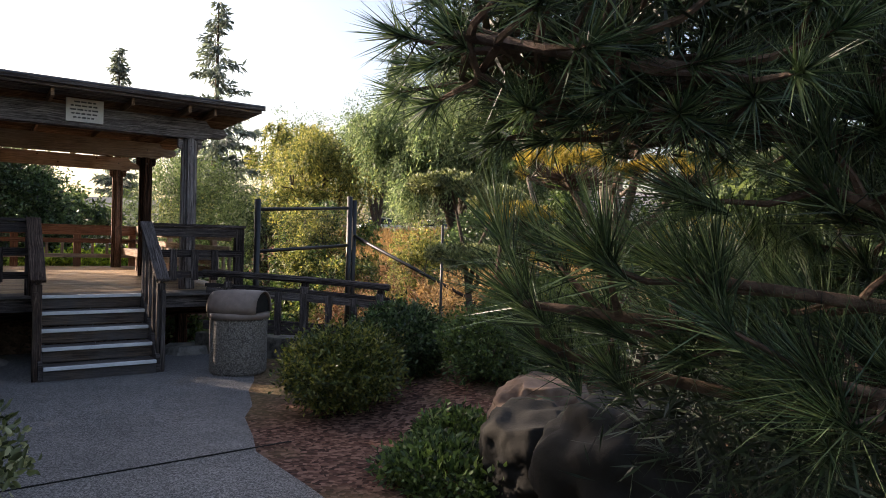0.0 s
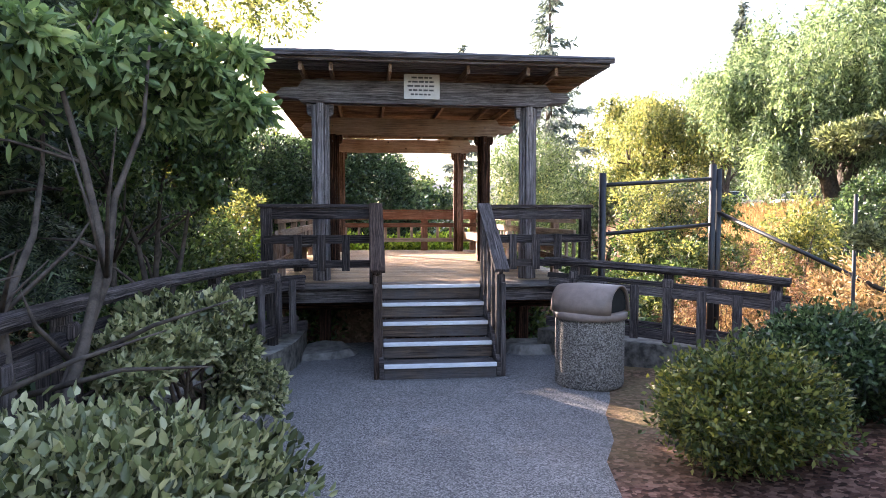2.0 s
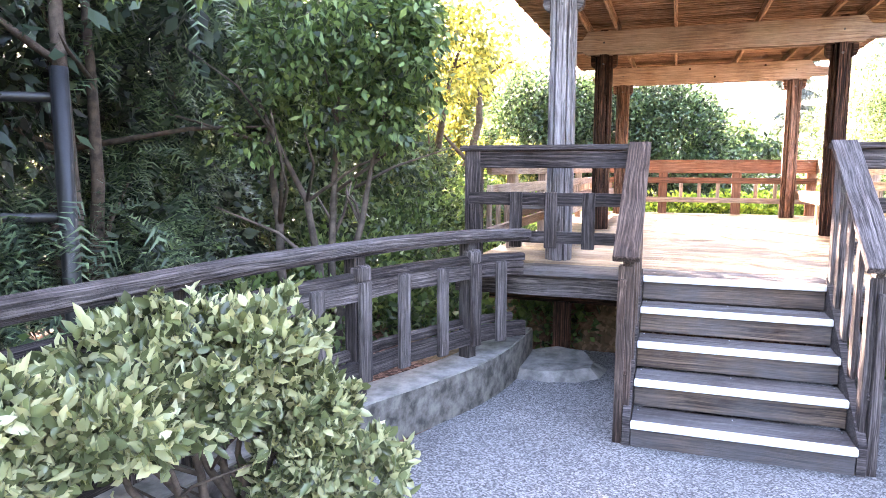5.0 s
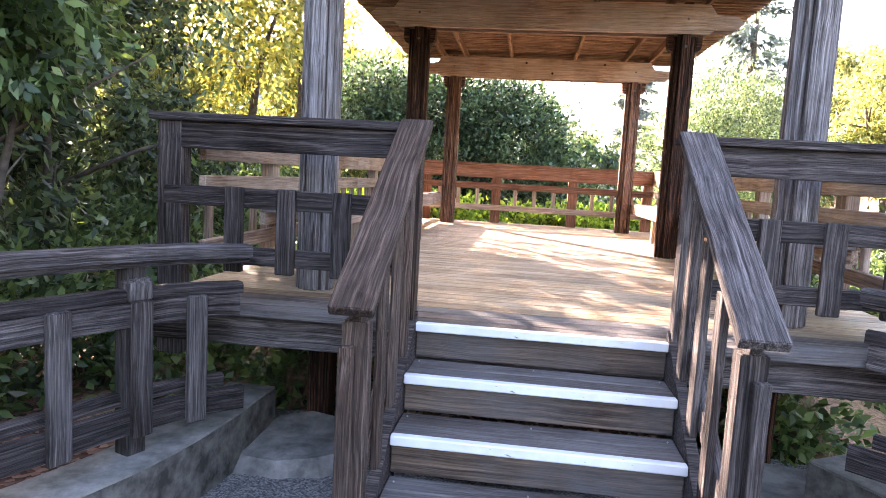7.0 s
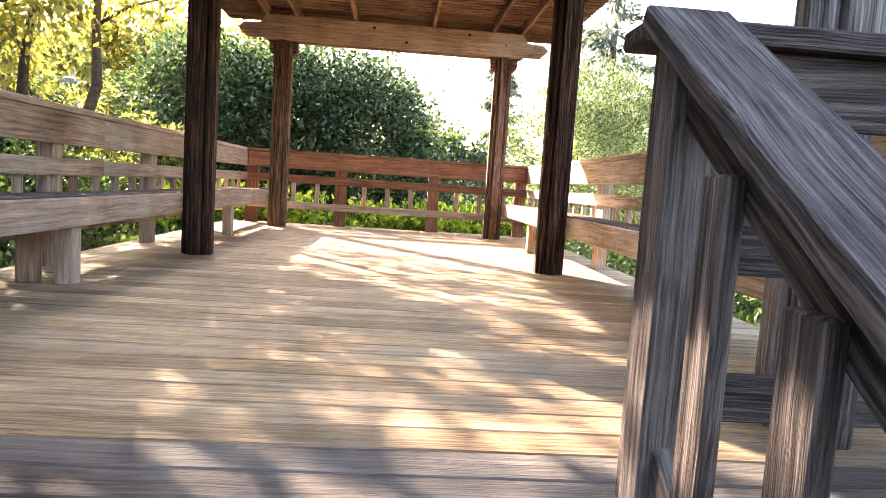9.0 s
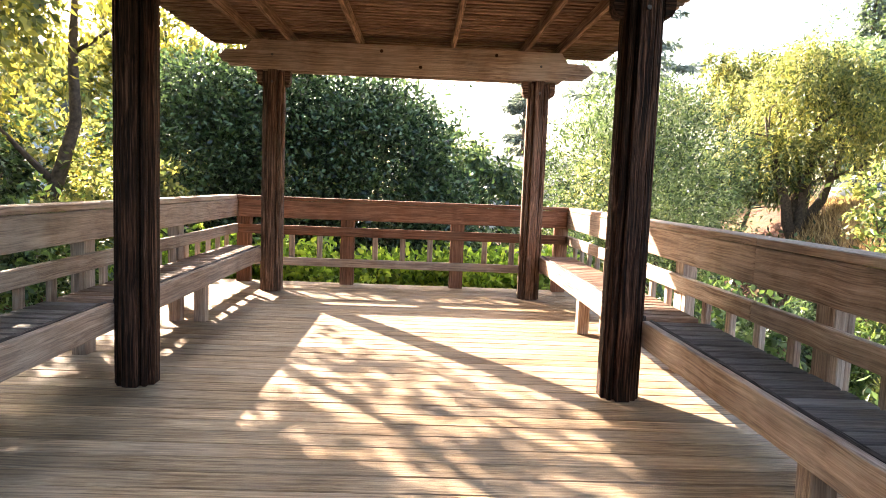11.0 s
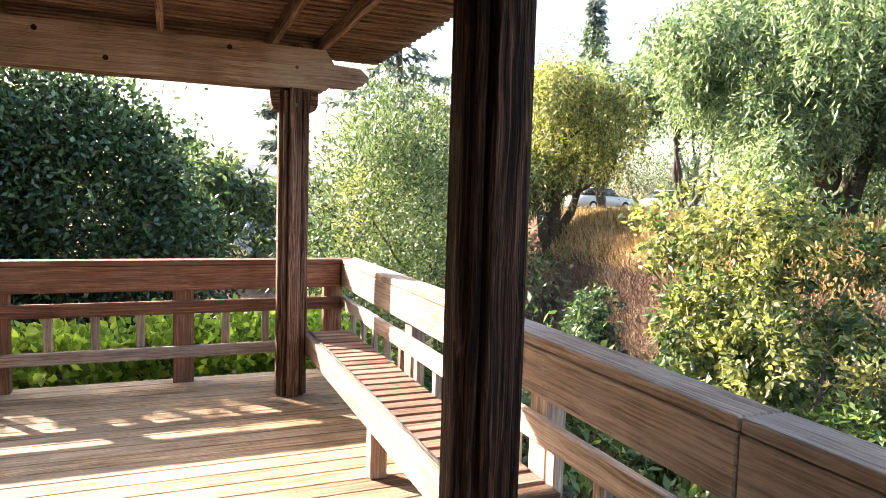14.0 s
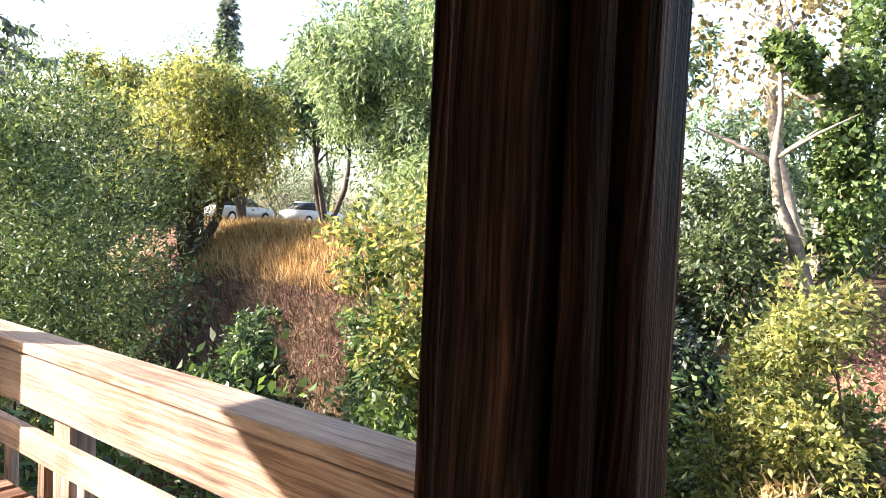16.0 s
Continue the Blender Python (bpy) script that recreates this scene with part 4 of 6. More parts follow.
bridge_rail([(2.90, 9.16, 1.22), (3.25, 8.90, 1.205), (3.65, 8.60, 1.185), (4.08, 8.28, 1.16), (4.5, 7.94, 1.13), (4.98, 7.52, 1.09)],
            [(3.0, 9.5, 0), (3.3, 9.0, 0), (3.7, 8.66, 0), (4.12, 8.34, 0), (4.54, 8.0, 0), (5.05, 7.5, 0)],
            "weathered grey curved timber railing on a concrete kerb", 0.36, 1.08, 0.29)


# ---- litter bin ----
def litter_bin(x, y):
    b = empty("litter_bin", "round pebble-concrete litter bin with brown hooded lid", "litter bin", at=(x, y, 0.02))
    R = 0.345
    bm = bmesh.new()
    prof = [(R * 0.96, 0.0), (R, 0.03), (R, 0.66), (R * 0.97, 0.685)]
    rings = [[bm.verts.new((x + r * math.cos(k * math.tau / 40), y + r * math.sin(k * math.tau / 40), 0.02 + z)) for k in range(40)] for r, z in prof]
    for a, c in zip(rings, rings[1:]):
        for k in range(40):
            bm.faces.new((a[k], a[(k + 1) % 40], c[(k + 1) % 40], c[k]))
    bm.faces.new(rings[-1])
    bm.faces.new(rings[0][::-1])
    part("drum", bm, PEBBLE, b, smooth=False)
    bm = bmesh.new()
    prof = [(R * 1.0, 0.675), (R * 1.07, 0.68), (R * 1.08, 0.735), (R * 1.0, 0.75)]
    rings = [[bm.verts.new((x + r * math.cos(k * math.tau / 40), y + r * math.sin(k * math.tau / 40), 0.02 + z)) for k in range(40)] for r, z in prof]
    for a, c in zip(rings, rings[1:]):
        for k in range(40):
            bm.faces.new((a[k], a[(k + 1) % 40], c[(k + 1) % 40], c[k]))
    bm.faces.new(rings[-1])
    part("rim", bm, BIN_LID, b, smooth=True)
    # barrel-vaulted hood, open at one end
    bm = bmesh.new()
    L, W, H = 0.335, 0.30, 0.275
    yaw = radians(-47)
    ax = Vector((math.cos(yaw), math.sin(yaw), 0))
    sd = Vector((-math.sin(yaw), math.cos(yaw), 0))
    o = Vector((x, y, 0.765))
    rows = []
    for t in np.linspace(-1, 1, 9):
        shrink = 1.0 - 0.10 * max(0, -t) ** 2
        half = math.sqrt(max(0.05, 1 - (0.80 * t) ** 2)) * 0.338 / 0.30
        rows.append([bm.verts.new(o + ax * L * t * (1 if a else 1) + sd * (W * min(half, 1.08) * math.cos(a)) + Vector((0, 0, H * shrink * math.sin(a) ** 0.75 if a > 0 else 0))) for a in [math.pi * i / 16 for i in range(17)]])
    for a, c in zip(rows, rows[1:]):
        for k in range(16):
            bm.faces.new((a[k], c[k], c[k + 1], a[k + 1]))
    bm.faces.new(rows[0])
    bmesh.ops.recalc_face_normals(bm, faces=list(bm.faces))
    bmesh.ops.solidify(bm, geom=list(bm.faces), thickness=0.018)
    hood = part("hood", bm, BIN_LID, b, "brown plastic hood with an open mouth", smooth=True)
    # Near-black sheet inside the hood's end, standing for the shade in it.
    bm = bmesh.new()
    inner = [bm.verts.new(o + ax * (L * 0.9) + sd * (W * 0.62 * math.cos(a)) + Vector((0, 0, 0.01 + H * 0.85 * math.sin(a) ** 0.75 if a > 0 else 0.01))) for a in [math.pi * i / 16 for i in range(17)]]
    bm.faces.new(inner)
    under(part("mouth", bm, DARK_VOID, b, "near-black sheet for the shade of the opening"), hood)


litter_bin(2.975, 7.78)


# ---- black pipe gates ----
def pipe_gate(a, b, strut=None, low=0.0):
    a, b = Vector(a), Vector(b)
    g = empty("pipe_gate", "black steel pipe fence panel with wire mesh", "fence", "pipe fences", at=(a.x, a.y, low))
    d = (b - a)

    def pipe(name, p, q, r):
        bm = bmesh.new()
        tube(bm, [p, q], [r, r], 10)
        part(name, bm, BLACK, g, smooth=True)

    for p, h in ((a, 0.0), (b, 0.05), (b + d.normalized() * 0.12, -0.03)):
        pipe("post", Vector((p.x, p.y, low)), Vector((p.x, p.y, p.z + h)), 0.056)
    for dz in (-0.19, -0.95):
        pipe("rail", a + Vector((0, 0, dz)), b + Vector((0, 0, dz)), 0.032)
    if strut:
        pipe("strut", b + Vector((0.1, 0, -0.75)), Vector(strut), 0.034)
    for i in range(1, 30):
        p = a.lerp(b, i / 30)
        bm = bmesh.new()
        for s in (1, -1):
            q = a.lerp(b, min(1, max(0, i / 30 + s * 0.18)))
            tube(bm, [p + Vector((0, 0, -0.2)), q + Vector((0, 0, -0.94))], [0.0016, 0.0016], 3)
        part("mesh_wire", bm, STEEL, g)


pipe_gate((4.39, 11.3, 2.38), (6.50, 11.85, 2.52), (8.1, 9.6, 0.55), -1.2)
pipe_gate((-2.6, 7.4, 2.30), (-4.8, 6.2, 2.30), None, -1.2)


# ---- planting ----
def boulder(x, y, z, sx, sy, sz, material, label, turn=0.0, seed=0):
    bm = bmesh.new()
    bmesh.ops.create_icosphere(bm, subdivisions=5, radius=1.0)
    off = Vector((seed * 3.7, seed * 1.9, 0))
    for v in bm.verts:
        c = v.co.copy()
        n = 0.30 * noise.noise(c * 1.1 + off) + 0.13 * noise.noise(c * 2.7 + off) + 0.06 * noise.noise(c * 7 + off) - 0.16 * abs(noise.noise(c * 2.1 + off * 2)) + 0.025 * noise.noise(c * 15 + off)
        v.co = c * (1 + n)
        v.co.z = min(v.co.z, 0.72 + 0.12 * noise.noise(c * 2 + off))
        v.co = Vector((v.co.x * sx, v.co.y * sy, v.co.z * sz))
    bmesh.ops.rotate(bm, verts=list(bm.verts), cent=(0, 0, 0), matrix=Matrix.Rotation(radians(turn), 3, "Z"))
    ob = part("boulder", bm, material, None, smooth=True)
    ob.location = (x, y, z)
    tagged(ob, label, "boulder", "boulders")


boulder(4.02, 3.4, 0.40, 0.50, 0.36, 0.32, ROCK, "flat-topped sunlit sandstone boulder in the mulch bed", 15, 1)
boulder(3.38, 2.85, 0.30, 0.52, 0.36, 0.40, ROCK_SHADED, "low dark rounded boulder beside the path", 40, 2)
boulder(3.38, 1.98, 0.42, 0.62, 0.50, 0.60, ROCK_SHADED, "large dark upright boulder under a pine", 10, 3)
boulder(4.75, 4.3, 0.30, 0.24, 0.2, 0.2, ROCK, "small brown boulder behind the others", 0, 4)


def tufts(name, parent, places, length, count, material, cone=0.75, width=0.0035, label=""):
    """Needle tufts: (position, direction) each, with count slim needles."""
    vs, fs, base = [], [], 0
    for p, d in places:
        d = np.array(d, float)
        d /= np.linalg.norm(d)
        n = count
        a = unit(d + RNG.normal(size=(n, 3)) * cone * 0.55)
        s = unit(np.cross(a, RNG.normal(size=(n, 3))))
        L = length * RNG.uniform(0.75, 1.1, (n, 1))
        st = np.array(p) + d * RNG.uniform(-0.09, 0.03, (n, 1)) * length * 4
        v = np.stack([st + s * width / 2, st - s * width / 2, st + a * L], 1).reshape(-1, 3)
        vs.append(v)
        fs.append(np.arange(n * 3).reshape(n, 3) + base)
        base += n * 3
    return link_mesh(name, mesh_np(name, np.concatenate(vs), np.concatenate(fs)), material, parent, label)


def black_pine():
    """The near pine whose long needles hang over the start of the path."""
    t = empty("black_pine", "black pine with long needles leaning over the path", "tree", at=(3.4, -0.5, 0.1))
    bm = bmesh.new()
    rnd = random.Random(5)
    trunk_line = [(3.4, -0.5, 0.1), (3.35, -0.45, 0.9), (3.2, -0.3, 1.7), (3.1, -0.1, 2.3), (3.0, 0.2, 3.2)]
    tube(bm, trunk_line, [0.15, 0.13, 0.11, 0.09, 0.05], 10)
    trunk = part("trunk", bm, BARK_PINE, t, smooth=True)
    near = [((3.25, -0.35, 1.45), (1.40, 0.74, 1.58)), ((3.2, -0.3, 1.55), (1.60, 0.42, 1.66)), ((3.2, -0.3, 1.7), (1.80, 0.26, 1.86)), ((3.15, -0.2, 1.95), (1.98, 0.28, 2.08)),
            ((3.3, -0.4, 1.2), (1.66, 0.92, 1.42)), ((3.3, -0.4, 1.3), (1.85, 0.62, 1.50)), ((3.25, -0.35, 1.4), (2.15, 0.95, 1.62)), ((3.3, -0.4, 1.35), (2.0, 0.05, 1.62)),
            ((3.2, -0.3, 1.6), (2.35, 0.55, 1.74)), ((3.3, -0.4, 1.2), (2.45, 1.1, 1.52)), ((3.3, -0.4, 1.25), (1.75, 0.22, 1.46)), ((3.3, -0.4, 1.15), (2.2, 0.45, 1.36))]
    far = [((3.05, 0.0, 2.2), (1.12, 0.66, 2.14)), ((3.0, 0.1, 2.6), (1.95, 1.3, 2.75)), ((3.05, 0.0, 2.2), (1.28, 0.86, 2.22)), ((3.05, 0.0, 2.1), (1.42, 0.72, 2.05)), ((3.05, 0.0, 2.2), (1.62, 1.0, 2.18)),
           ((3.05, 0.0, 2.15), (1.85, 0.85, 2.1)), ((3.05, 0.0, 2.3), (1.95, 0.45, 2.36)), ((3.05, 0.0, 2.3), (1.5, 0.85, 2.45))]
    low, high = [], []
    for a, b in near + far:
        is_low = (a, b) in near
        a, b = Vector(a), Vector(b)
        bm = bmesh.new()
        m1 = a.lerp(b, 0.35) + Vector((rnd.uniform(-.12, .12), rnd.uniform(-.12, .12), -0.08))
        m2 = a.lerp(b, 0.7) + Vector((rnd.uniform(-.1, .1), rnd.uniform(-.1, .1), -0.04))
        tube(bm, [a, m1, m2, b], [0.045, 0.03, 0.02, 0.010], 7)
        under(part("limb", bm, BARK_PINE, t, smooth=True), trunk)
        bm = bmesh.new()
        line = [a, m1, m2, b]
        for k in range(10 if is_low else 34):
            j = rnd.choice((1, 2, 2))
            s = line[j].lerp(line[j + 1] if j < 3 else b, rnd.random())
            if is_low:
                e = s + Vector((rnd.uniform(-0.28, 0.12), rnd.uniform(-0.14, 0.2), rnd.uniform(-0.06, 0.2)))
                e.x = max(e.x, 1.42)
            else:
                e = s + Vector((rnd.uniform(-1, 1), rnd.uniform(-1, 1), rnd.uniform(-0.3, 0.6))) * 0.34
                e.x, e.z = max(e.x, 1.08), max(e.z, 1.98)
            tube(bm, [s, s.lerp(e, 0.5) + Vector((rnd.uniform(-.04, .04), rnd.uniform(-.04, .04), -0.02)), e], [0.012, 0.008, 0.004], 5)
            (low if is_low else high).append((tuple(e), tuple(e - s + Vector((-0.06, 0.04, 0.16 if is_low else 0.05)))))
        (low if is_low else high).append((tuple(b), tuple((b - a).normalized() * 0.6 + Vector((0, 0, 0.5)))))
        tw = part("twig", bm, BARK_PINE, t)
        tw["kind"] = "stuff"
    tufts("lower_needles", t, low, 0.25, 120, NEEDLE, 0.72, 0.0042)
    tufts("upper_needles", t, high, 0.13, 90, NEEDLE, 1.2, 0.005)
    # Shade inside the pine, put in as near-black needles.
    crown("shaded_needles", [(1.85, 0.75, 2.34, 0.55, 0.36, 0.2, 3500), (2.4, 0.5, 2.5, 0.4, 0.4, 0.28, 4000), (2.45, 0.55, 1.25, 0.45, 0.6, 0.28, 4500), (2.85, 0.1, 1.0, 0.5, 0.6, 0.5, 4500)], LEAF_SHADE, t, length=0.14, width=0.010, droop=-0.3, per_clump=60, spread=0.2, label="near-black inner needles standing in for shade")


black_pine()


def cloud_pine(base, pads, name, label, leaf, bark, r0=0.07, pads_each=16):
    """A trained garden tree: bare crooked limbs, flat clipped pads."""
    t = empty(name, label, "tree", "trained garden trees", at=base)
    bm = bmesh.new()
    b = Vector(base)
    fork = b + Vector((0, 0, 0.55))
    tube(bm, [b - Vector((0, 0, 0.1)), b + Vector((0.05, 0, 0.28)), fork], [r0, r0 * 0.85, r0 * 0.7], 8)
    for pn, (x, y, z, rx, ry, rz, n) in enumerate(pads):
        if pn % pads_each:
            continue
        e = Vector((x, y, z - rz * 0.4))
        k = fork.lerp(e, 0.5) + Vector((random.uniform(-0.22, 0.22), random.uniform(-0.22, 0.22), -0.1))
        tube(bm, [fork, k, e], [r0 * 0.62, r0 * 0.42, r0 * 0.2], 6)
        for i in range(5):
            a = i * math.tau / 5 + random.uniform(-.2, .2)
            q = e + Vector((math.cos(a) * rx * 0.85, math.sin(a) * ry * 0.85, rz * random.uniform(-0.1, 0.7)))
            tube(bm, [e - Vector((0, 0, rz * 0.2)), e.lerp(q, 0.5), q], [r0 * 0.2, r0 * 0.12, 0.004], 4)
    part("trunk", bm, bark, t, smooth=True)
    p, o = crown_points(pads, 18, 0.10)
    ax = o * 0.6 + RNG.normal(size=p.shape) * 0.5 + np.array([0, 0, 0.45])
    v, f = leaves_at(p, ax, 0.065, 0.022)
    link_mesh("crown", mesh_np("crown", v, f), leaf, t)


cloud_pine((6.25, 7.4, 0.40), dome(5.93, 7.6, 2.46, 0.56, 0.54, 0.27, 11000, 1) + dome(6.98, 7.62, 2.30, 0.50, 0.48, 0.25, 9000, 2) + dome(6.23, 7.35, 1.38, 0.66, 0.58, 0.27, 11000, 3),
           "cloud_pruned_tree", "cloud-pruned pale green tree with rounded pads", LEAF_CLOUD, BARK)
def garden_pine():
    """A trained pine: thick leaning trunk, crooked limbs, twiggy undersides and needle pads."""
    base = Vector((6.45, 4.6, 0.3))
    t = empty("garden_pine", "trained pine with warm yellow-green needle pads", "tree", "trained garden trees", at=base)
    rnd = random.Random(12)
    fork = Vector((6.3, 4.68, 1.95))
    bm = bmesh.new()
    tube(bm, [base, (6.5, 4.6, 0.9), (6.38, 4.62, 1.45), fork], [0.15, 0.13, 0.12, 0.10], 10)
    trunk = part("trunk", bm, BARK_PINE, t, smooth=True)
    pads = [(5.95, 5.15, 2.48, 0.80, 0.62, 0.36), (5.55, 5.45, 1.95, 0.40, 0.36, 0.20), (6.45, 4.5, 3.05, 0.62, 0.6, 0.34), (5.95, 5.05, 1.5, 0.42, 0.4, 0.2),
            (6.75, 4.2, 2.45, 0.6, 0.6, 0.30), (7.0, 5.1, 3.0, 0.7, 0.6, 0.34), (6.95, 4.0, 1.75, 0.6, 0.55, 0.26)]
    places, green = [], []
    for k, (x, y, z, rx, ry, rz) in enumerate(pads):
        bm = bmesh.new()
        hub = Vector((x, y, z - 0.02))
        mid = fork.lerp(hub, 0.55) + Vector((rnd.uniform(-0.12, 0.12), rnd.uniform(-0.12, 0.12), -0.16))
        tube(bm, [fork - Vector((0, 0, 0.25)), mid, hub], [0.065, 0.048, 0.028], 7)
        under(part("limb", bm, BARK_PINE, t, smooth=True), trunk)
        bm = bmesh.new()
        for i in range(90):
            a, q = rnd.uniform(0, math.tau), math.sqrt(rnd.random())
            e = Vector((x + math.cos(a) * q * rx, y + math.sin(a) * q * ry, z + rz * math.sqrt(1.02 - q * q) * rnd.uniform(0.55, 1.0)))
            s = hub.lerp(e, 0.12) if i % 3 else mid.lerp(hub, 0.7)
            tube(bm, [s, s.lerp(e, 0.55) + Vector((rnd.uniform(-0.05, 0.05), rnd.uniform(-0.05, 0.05), -0.07)), e], [0.011, 0.007, 0.003], 4)
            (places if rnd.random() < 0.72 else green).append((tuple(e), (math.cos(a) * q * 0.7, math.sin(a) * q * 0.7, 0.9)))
        tw = part("twig", bm, BARK_PINE, t)
        tw["kind"] = "stuff"
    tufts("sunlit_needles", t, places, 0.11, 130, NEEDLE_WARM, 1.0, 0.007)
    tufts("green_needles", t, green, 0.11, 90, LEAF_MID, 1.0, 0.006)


garden_pine()

shrub("clipped_bush", "dense rounded green bush with yellowing top", "bush", (3.35, 5.45, 0.05), lumpy(3.24, 5.42, 0.46, 0.56, 0.52, 0.34, 14, 15000, 77, 0.42) + [(3.24, 5.42, 0.44, 0.60, 0.56, 0.40, 11000)], LEAF_BUSH, length=0.05, width=0.024, droop=-0.2, spread=0.1, group="garden bushes")
shrub("clipped_bush", "low dark green rounded bush behind the mulch bed", "bush", (4.4, 6.0, 0.1), [(4.3, 6.1, 0.55, 0.6, 0.5, 0.42, 14000)], LEAF_DARK, length=0.055, width=0.028, droop=-0.1, spread=0.1, group="garden bushes")
shrub("clipped_bush", "broad dark green bush beside the boulders", "bush", (5.0, 4.9, 0.2), [(5.0, 5.05, 0.62, 0.75, 0.55, 0.42, 15000), (5.6, 4.6, 0.85, 0.6, 0.6, 0.4, 9000)], LEAF_MID, length=0.05, width=0.025, droop=-0.1, spread=0.1, group="garden bushes")
shrub("clipped_bush", "pale green low mounded bush", "bush", (6.2, 5.6, 0.3), [(6.1, 5.7, 1.0, 0.75, 0.6, 0.32, 11000)], LEAF_MID, length=0.045, width=0.02, droop=-0.3, spread=0.1, group="garden bushes")
# Added shrub: black shade below the pine is put in as leaf colour.
shrub("low_juniper", "added near-black shrub standing in for shade under the pine", "bush", (4.4, 1.8, 0.1), lumpy(4.35, 1.75, 0.5, 0.75, 0.65, 0.42, 9, 9000, 31, 0.5) + lumpy(5.5, 2.5, 0.62, 0.9, 0.8, 0.5, 9, 9000, 32, 0.5) + lumpy(4.3, 0.7, 0.5, 0.7, 0.6, 0.4, 6, 5000, 33, 0.5), LEAF_SHADE, length=0.055, width=0.014, droop=-0.2, spread=0.12, group="garden bushes")
shrub("ground_cover", "low leafy green ground cover by the boulders", "plant", (2.95, 3.3, 0.1), [(2.9, 3.2, 0.16, 0.34, 0.5, 0.16, 5000), (3.35, 3.7, 0.2, 0.3, 0.3, 0.18, 3500)], LEAF_MID, length=0.06, width=0.028, droop=-0.3, spread=0.14, r0=0.008)
shrub("variegated_hedge", "low pale grey-green leafy hedge beside the path", "hedge", (-0.5, 3.9, 0.05), [(-0.42, 3.95, 0.48, 0.88, 0.85, 0.40, 22000), (-0.9, 2.9, 0.55, 0.8, 0.7, 0.42, 8000)], LEAF_HEDGE, length=0.066, width=0.034, droop=-0.55, spread=0.09, group="path hedges", oval=True)
shrub("variegated_hedge", "rounded pale grey-green hedge against the railing", "hedge", (-0.45, 6.25, 0.0), lumpy(-0.6, 6.0, 0.90, 0.42, 0.70, 0.22, 9, 13000, 4, 0.5) + lumpy(-0.28, 6.5, 0.46, 0.27, 0.40, 0.34, 6, 8000, 8, 0.5) + lumpy(-0.74, 5.25, 0.88, 0.30, 0.42, 0.2, 6, 7000, 9, 0.5), LEAF_HEDGE, length=0.062, width=0.034, droop=-0.55, spread=0.09, group="path hedges", r0=0.028, oval=True)

tree("garden_tree", "multi-stemmed tree with large drooping green leaves", "tree", (-0.98, 4.5, 0.05), [(-0.5, 5.3, 2.7), (-1.2, 5.2, 3.0), (-1.7, 4.6, 2.6), (-1.3, 5.9, 2.4), (-2.1, 5.4, 2.3)], 0.042,
     lumpy(-0.95, 5.5, 2.75, 0.75, 1.0, 0.5, 12, 5000, 2, 0.30) + lumpy(-1.8, 5.4, 2.9, 1.1, 1.0, 0.7, 14, 6200, 5, 0.30) + lumpy(-0.28, 5.85, 2.52, 0.62, 0.65, 0.40, 12, 3400, 21, 0.30) + lumpy(-2.7, 5.8, 2.5, 0.9, 0.9, 0.9, 8, 5000, 6), LEAF_TREE, BARK_GREY, length=0.115, width=0.042, droop=0.55, sub=4, oval=True)

tree("leafy_tree", "young leafy tree with fresh green leaves beyond the curved railing", "tree", (-1.75, 9.3, -0.8), [(-1.4, 8.9, 2.6), (-1.9, 9.3, 3.2), (-1.2, 9.4, 2.2), (-2.1, 8.6, 2.5)], 0.06,
     lumpy(-1.5, 8.9, 2.5, 0.85, 0.9, 0.95, 12, 8500, 15, 0.42) + lumpy(-0.85, 9.0, 2.5, 0.4, 0.6, 0.6, 6, 2600, 16, 0.45), LEAF_MID, BARK_GREY, group="creek trees", length=0.085, width=0.038, droop=0.5, sub=5, spread=0.15)

# dark trees beyond the curved railing
for i, (x, y, h, r) in enumerate(((-3.4, 8.0, 5.6, 1.6), (-5.2, 6.2, 6.6, 1.9), (-5.2, 10.4, 6.8, 2.0), (-7.8, 8.5, 8.5, 2.6), (-4.4, 4.2, 5.6, 1.6), (-6.8, 2.8, 6.0, 2.0))):
    z0 = ground_z(x, y)
    t = empty("redwood", "dense dark green drooping redwood above the railing", "tree", "creek trees", at=(x, y, z0))
    limbs_of(t, "trunk", (x, y, z0), [(x + 0.2, y, h), (x - 0.6, y + 0.5, h * 0.8), (x + 0.8, y - 0.3, h * 0.7)], 0.085, BARK, sub=3)
    spray_crown("crown", lumpy(x, y, h * 0.72, r, r, h * 0.40, 18, 6200, i, 0.36) + lumpy(x + 0.2, y - 0.2, h * 0.28, r, r, h * 0.28, 9, 2600, i + 20, 0.4), LEAF_REDWOOD, t, 0.36, 0.55)
    # The crown's inner shade is built from near-black leaves.
    crown("inner_foliage", lumpy(x - 0.3, y + 0.3, h * 0.66, r * 0.9, r * 0.9, h * 0.40, 14, 4500, i + 40, 0.4) + lumpy(x - 0.2, y + 0.2, h * 0.2, r, r, h * 0.26, 8, 3500, i + 60, 0.42), LEAF_SHADE, t, length=0.17, width=0.075, droop=0.6, spread=0.16)
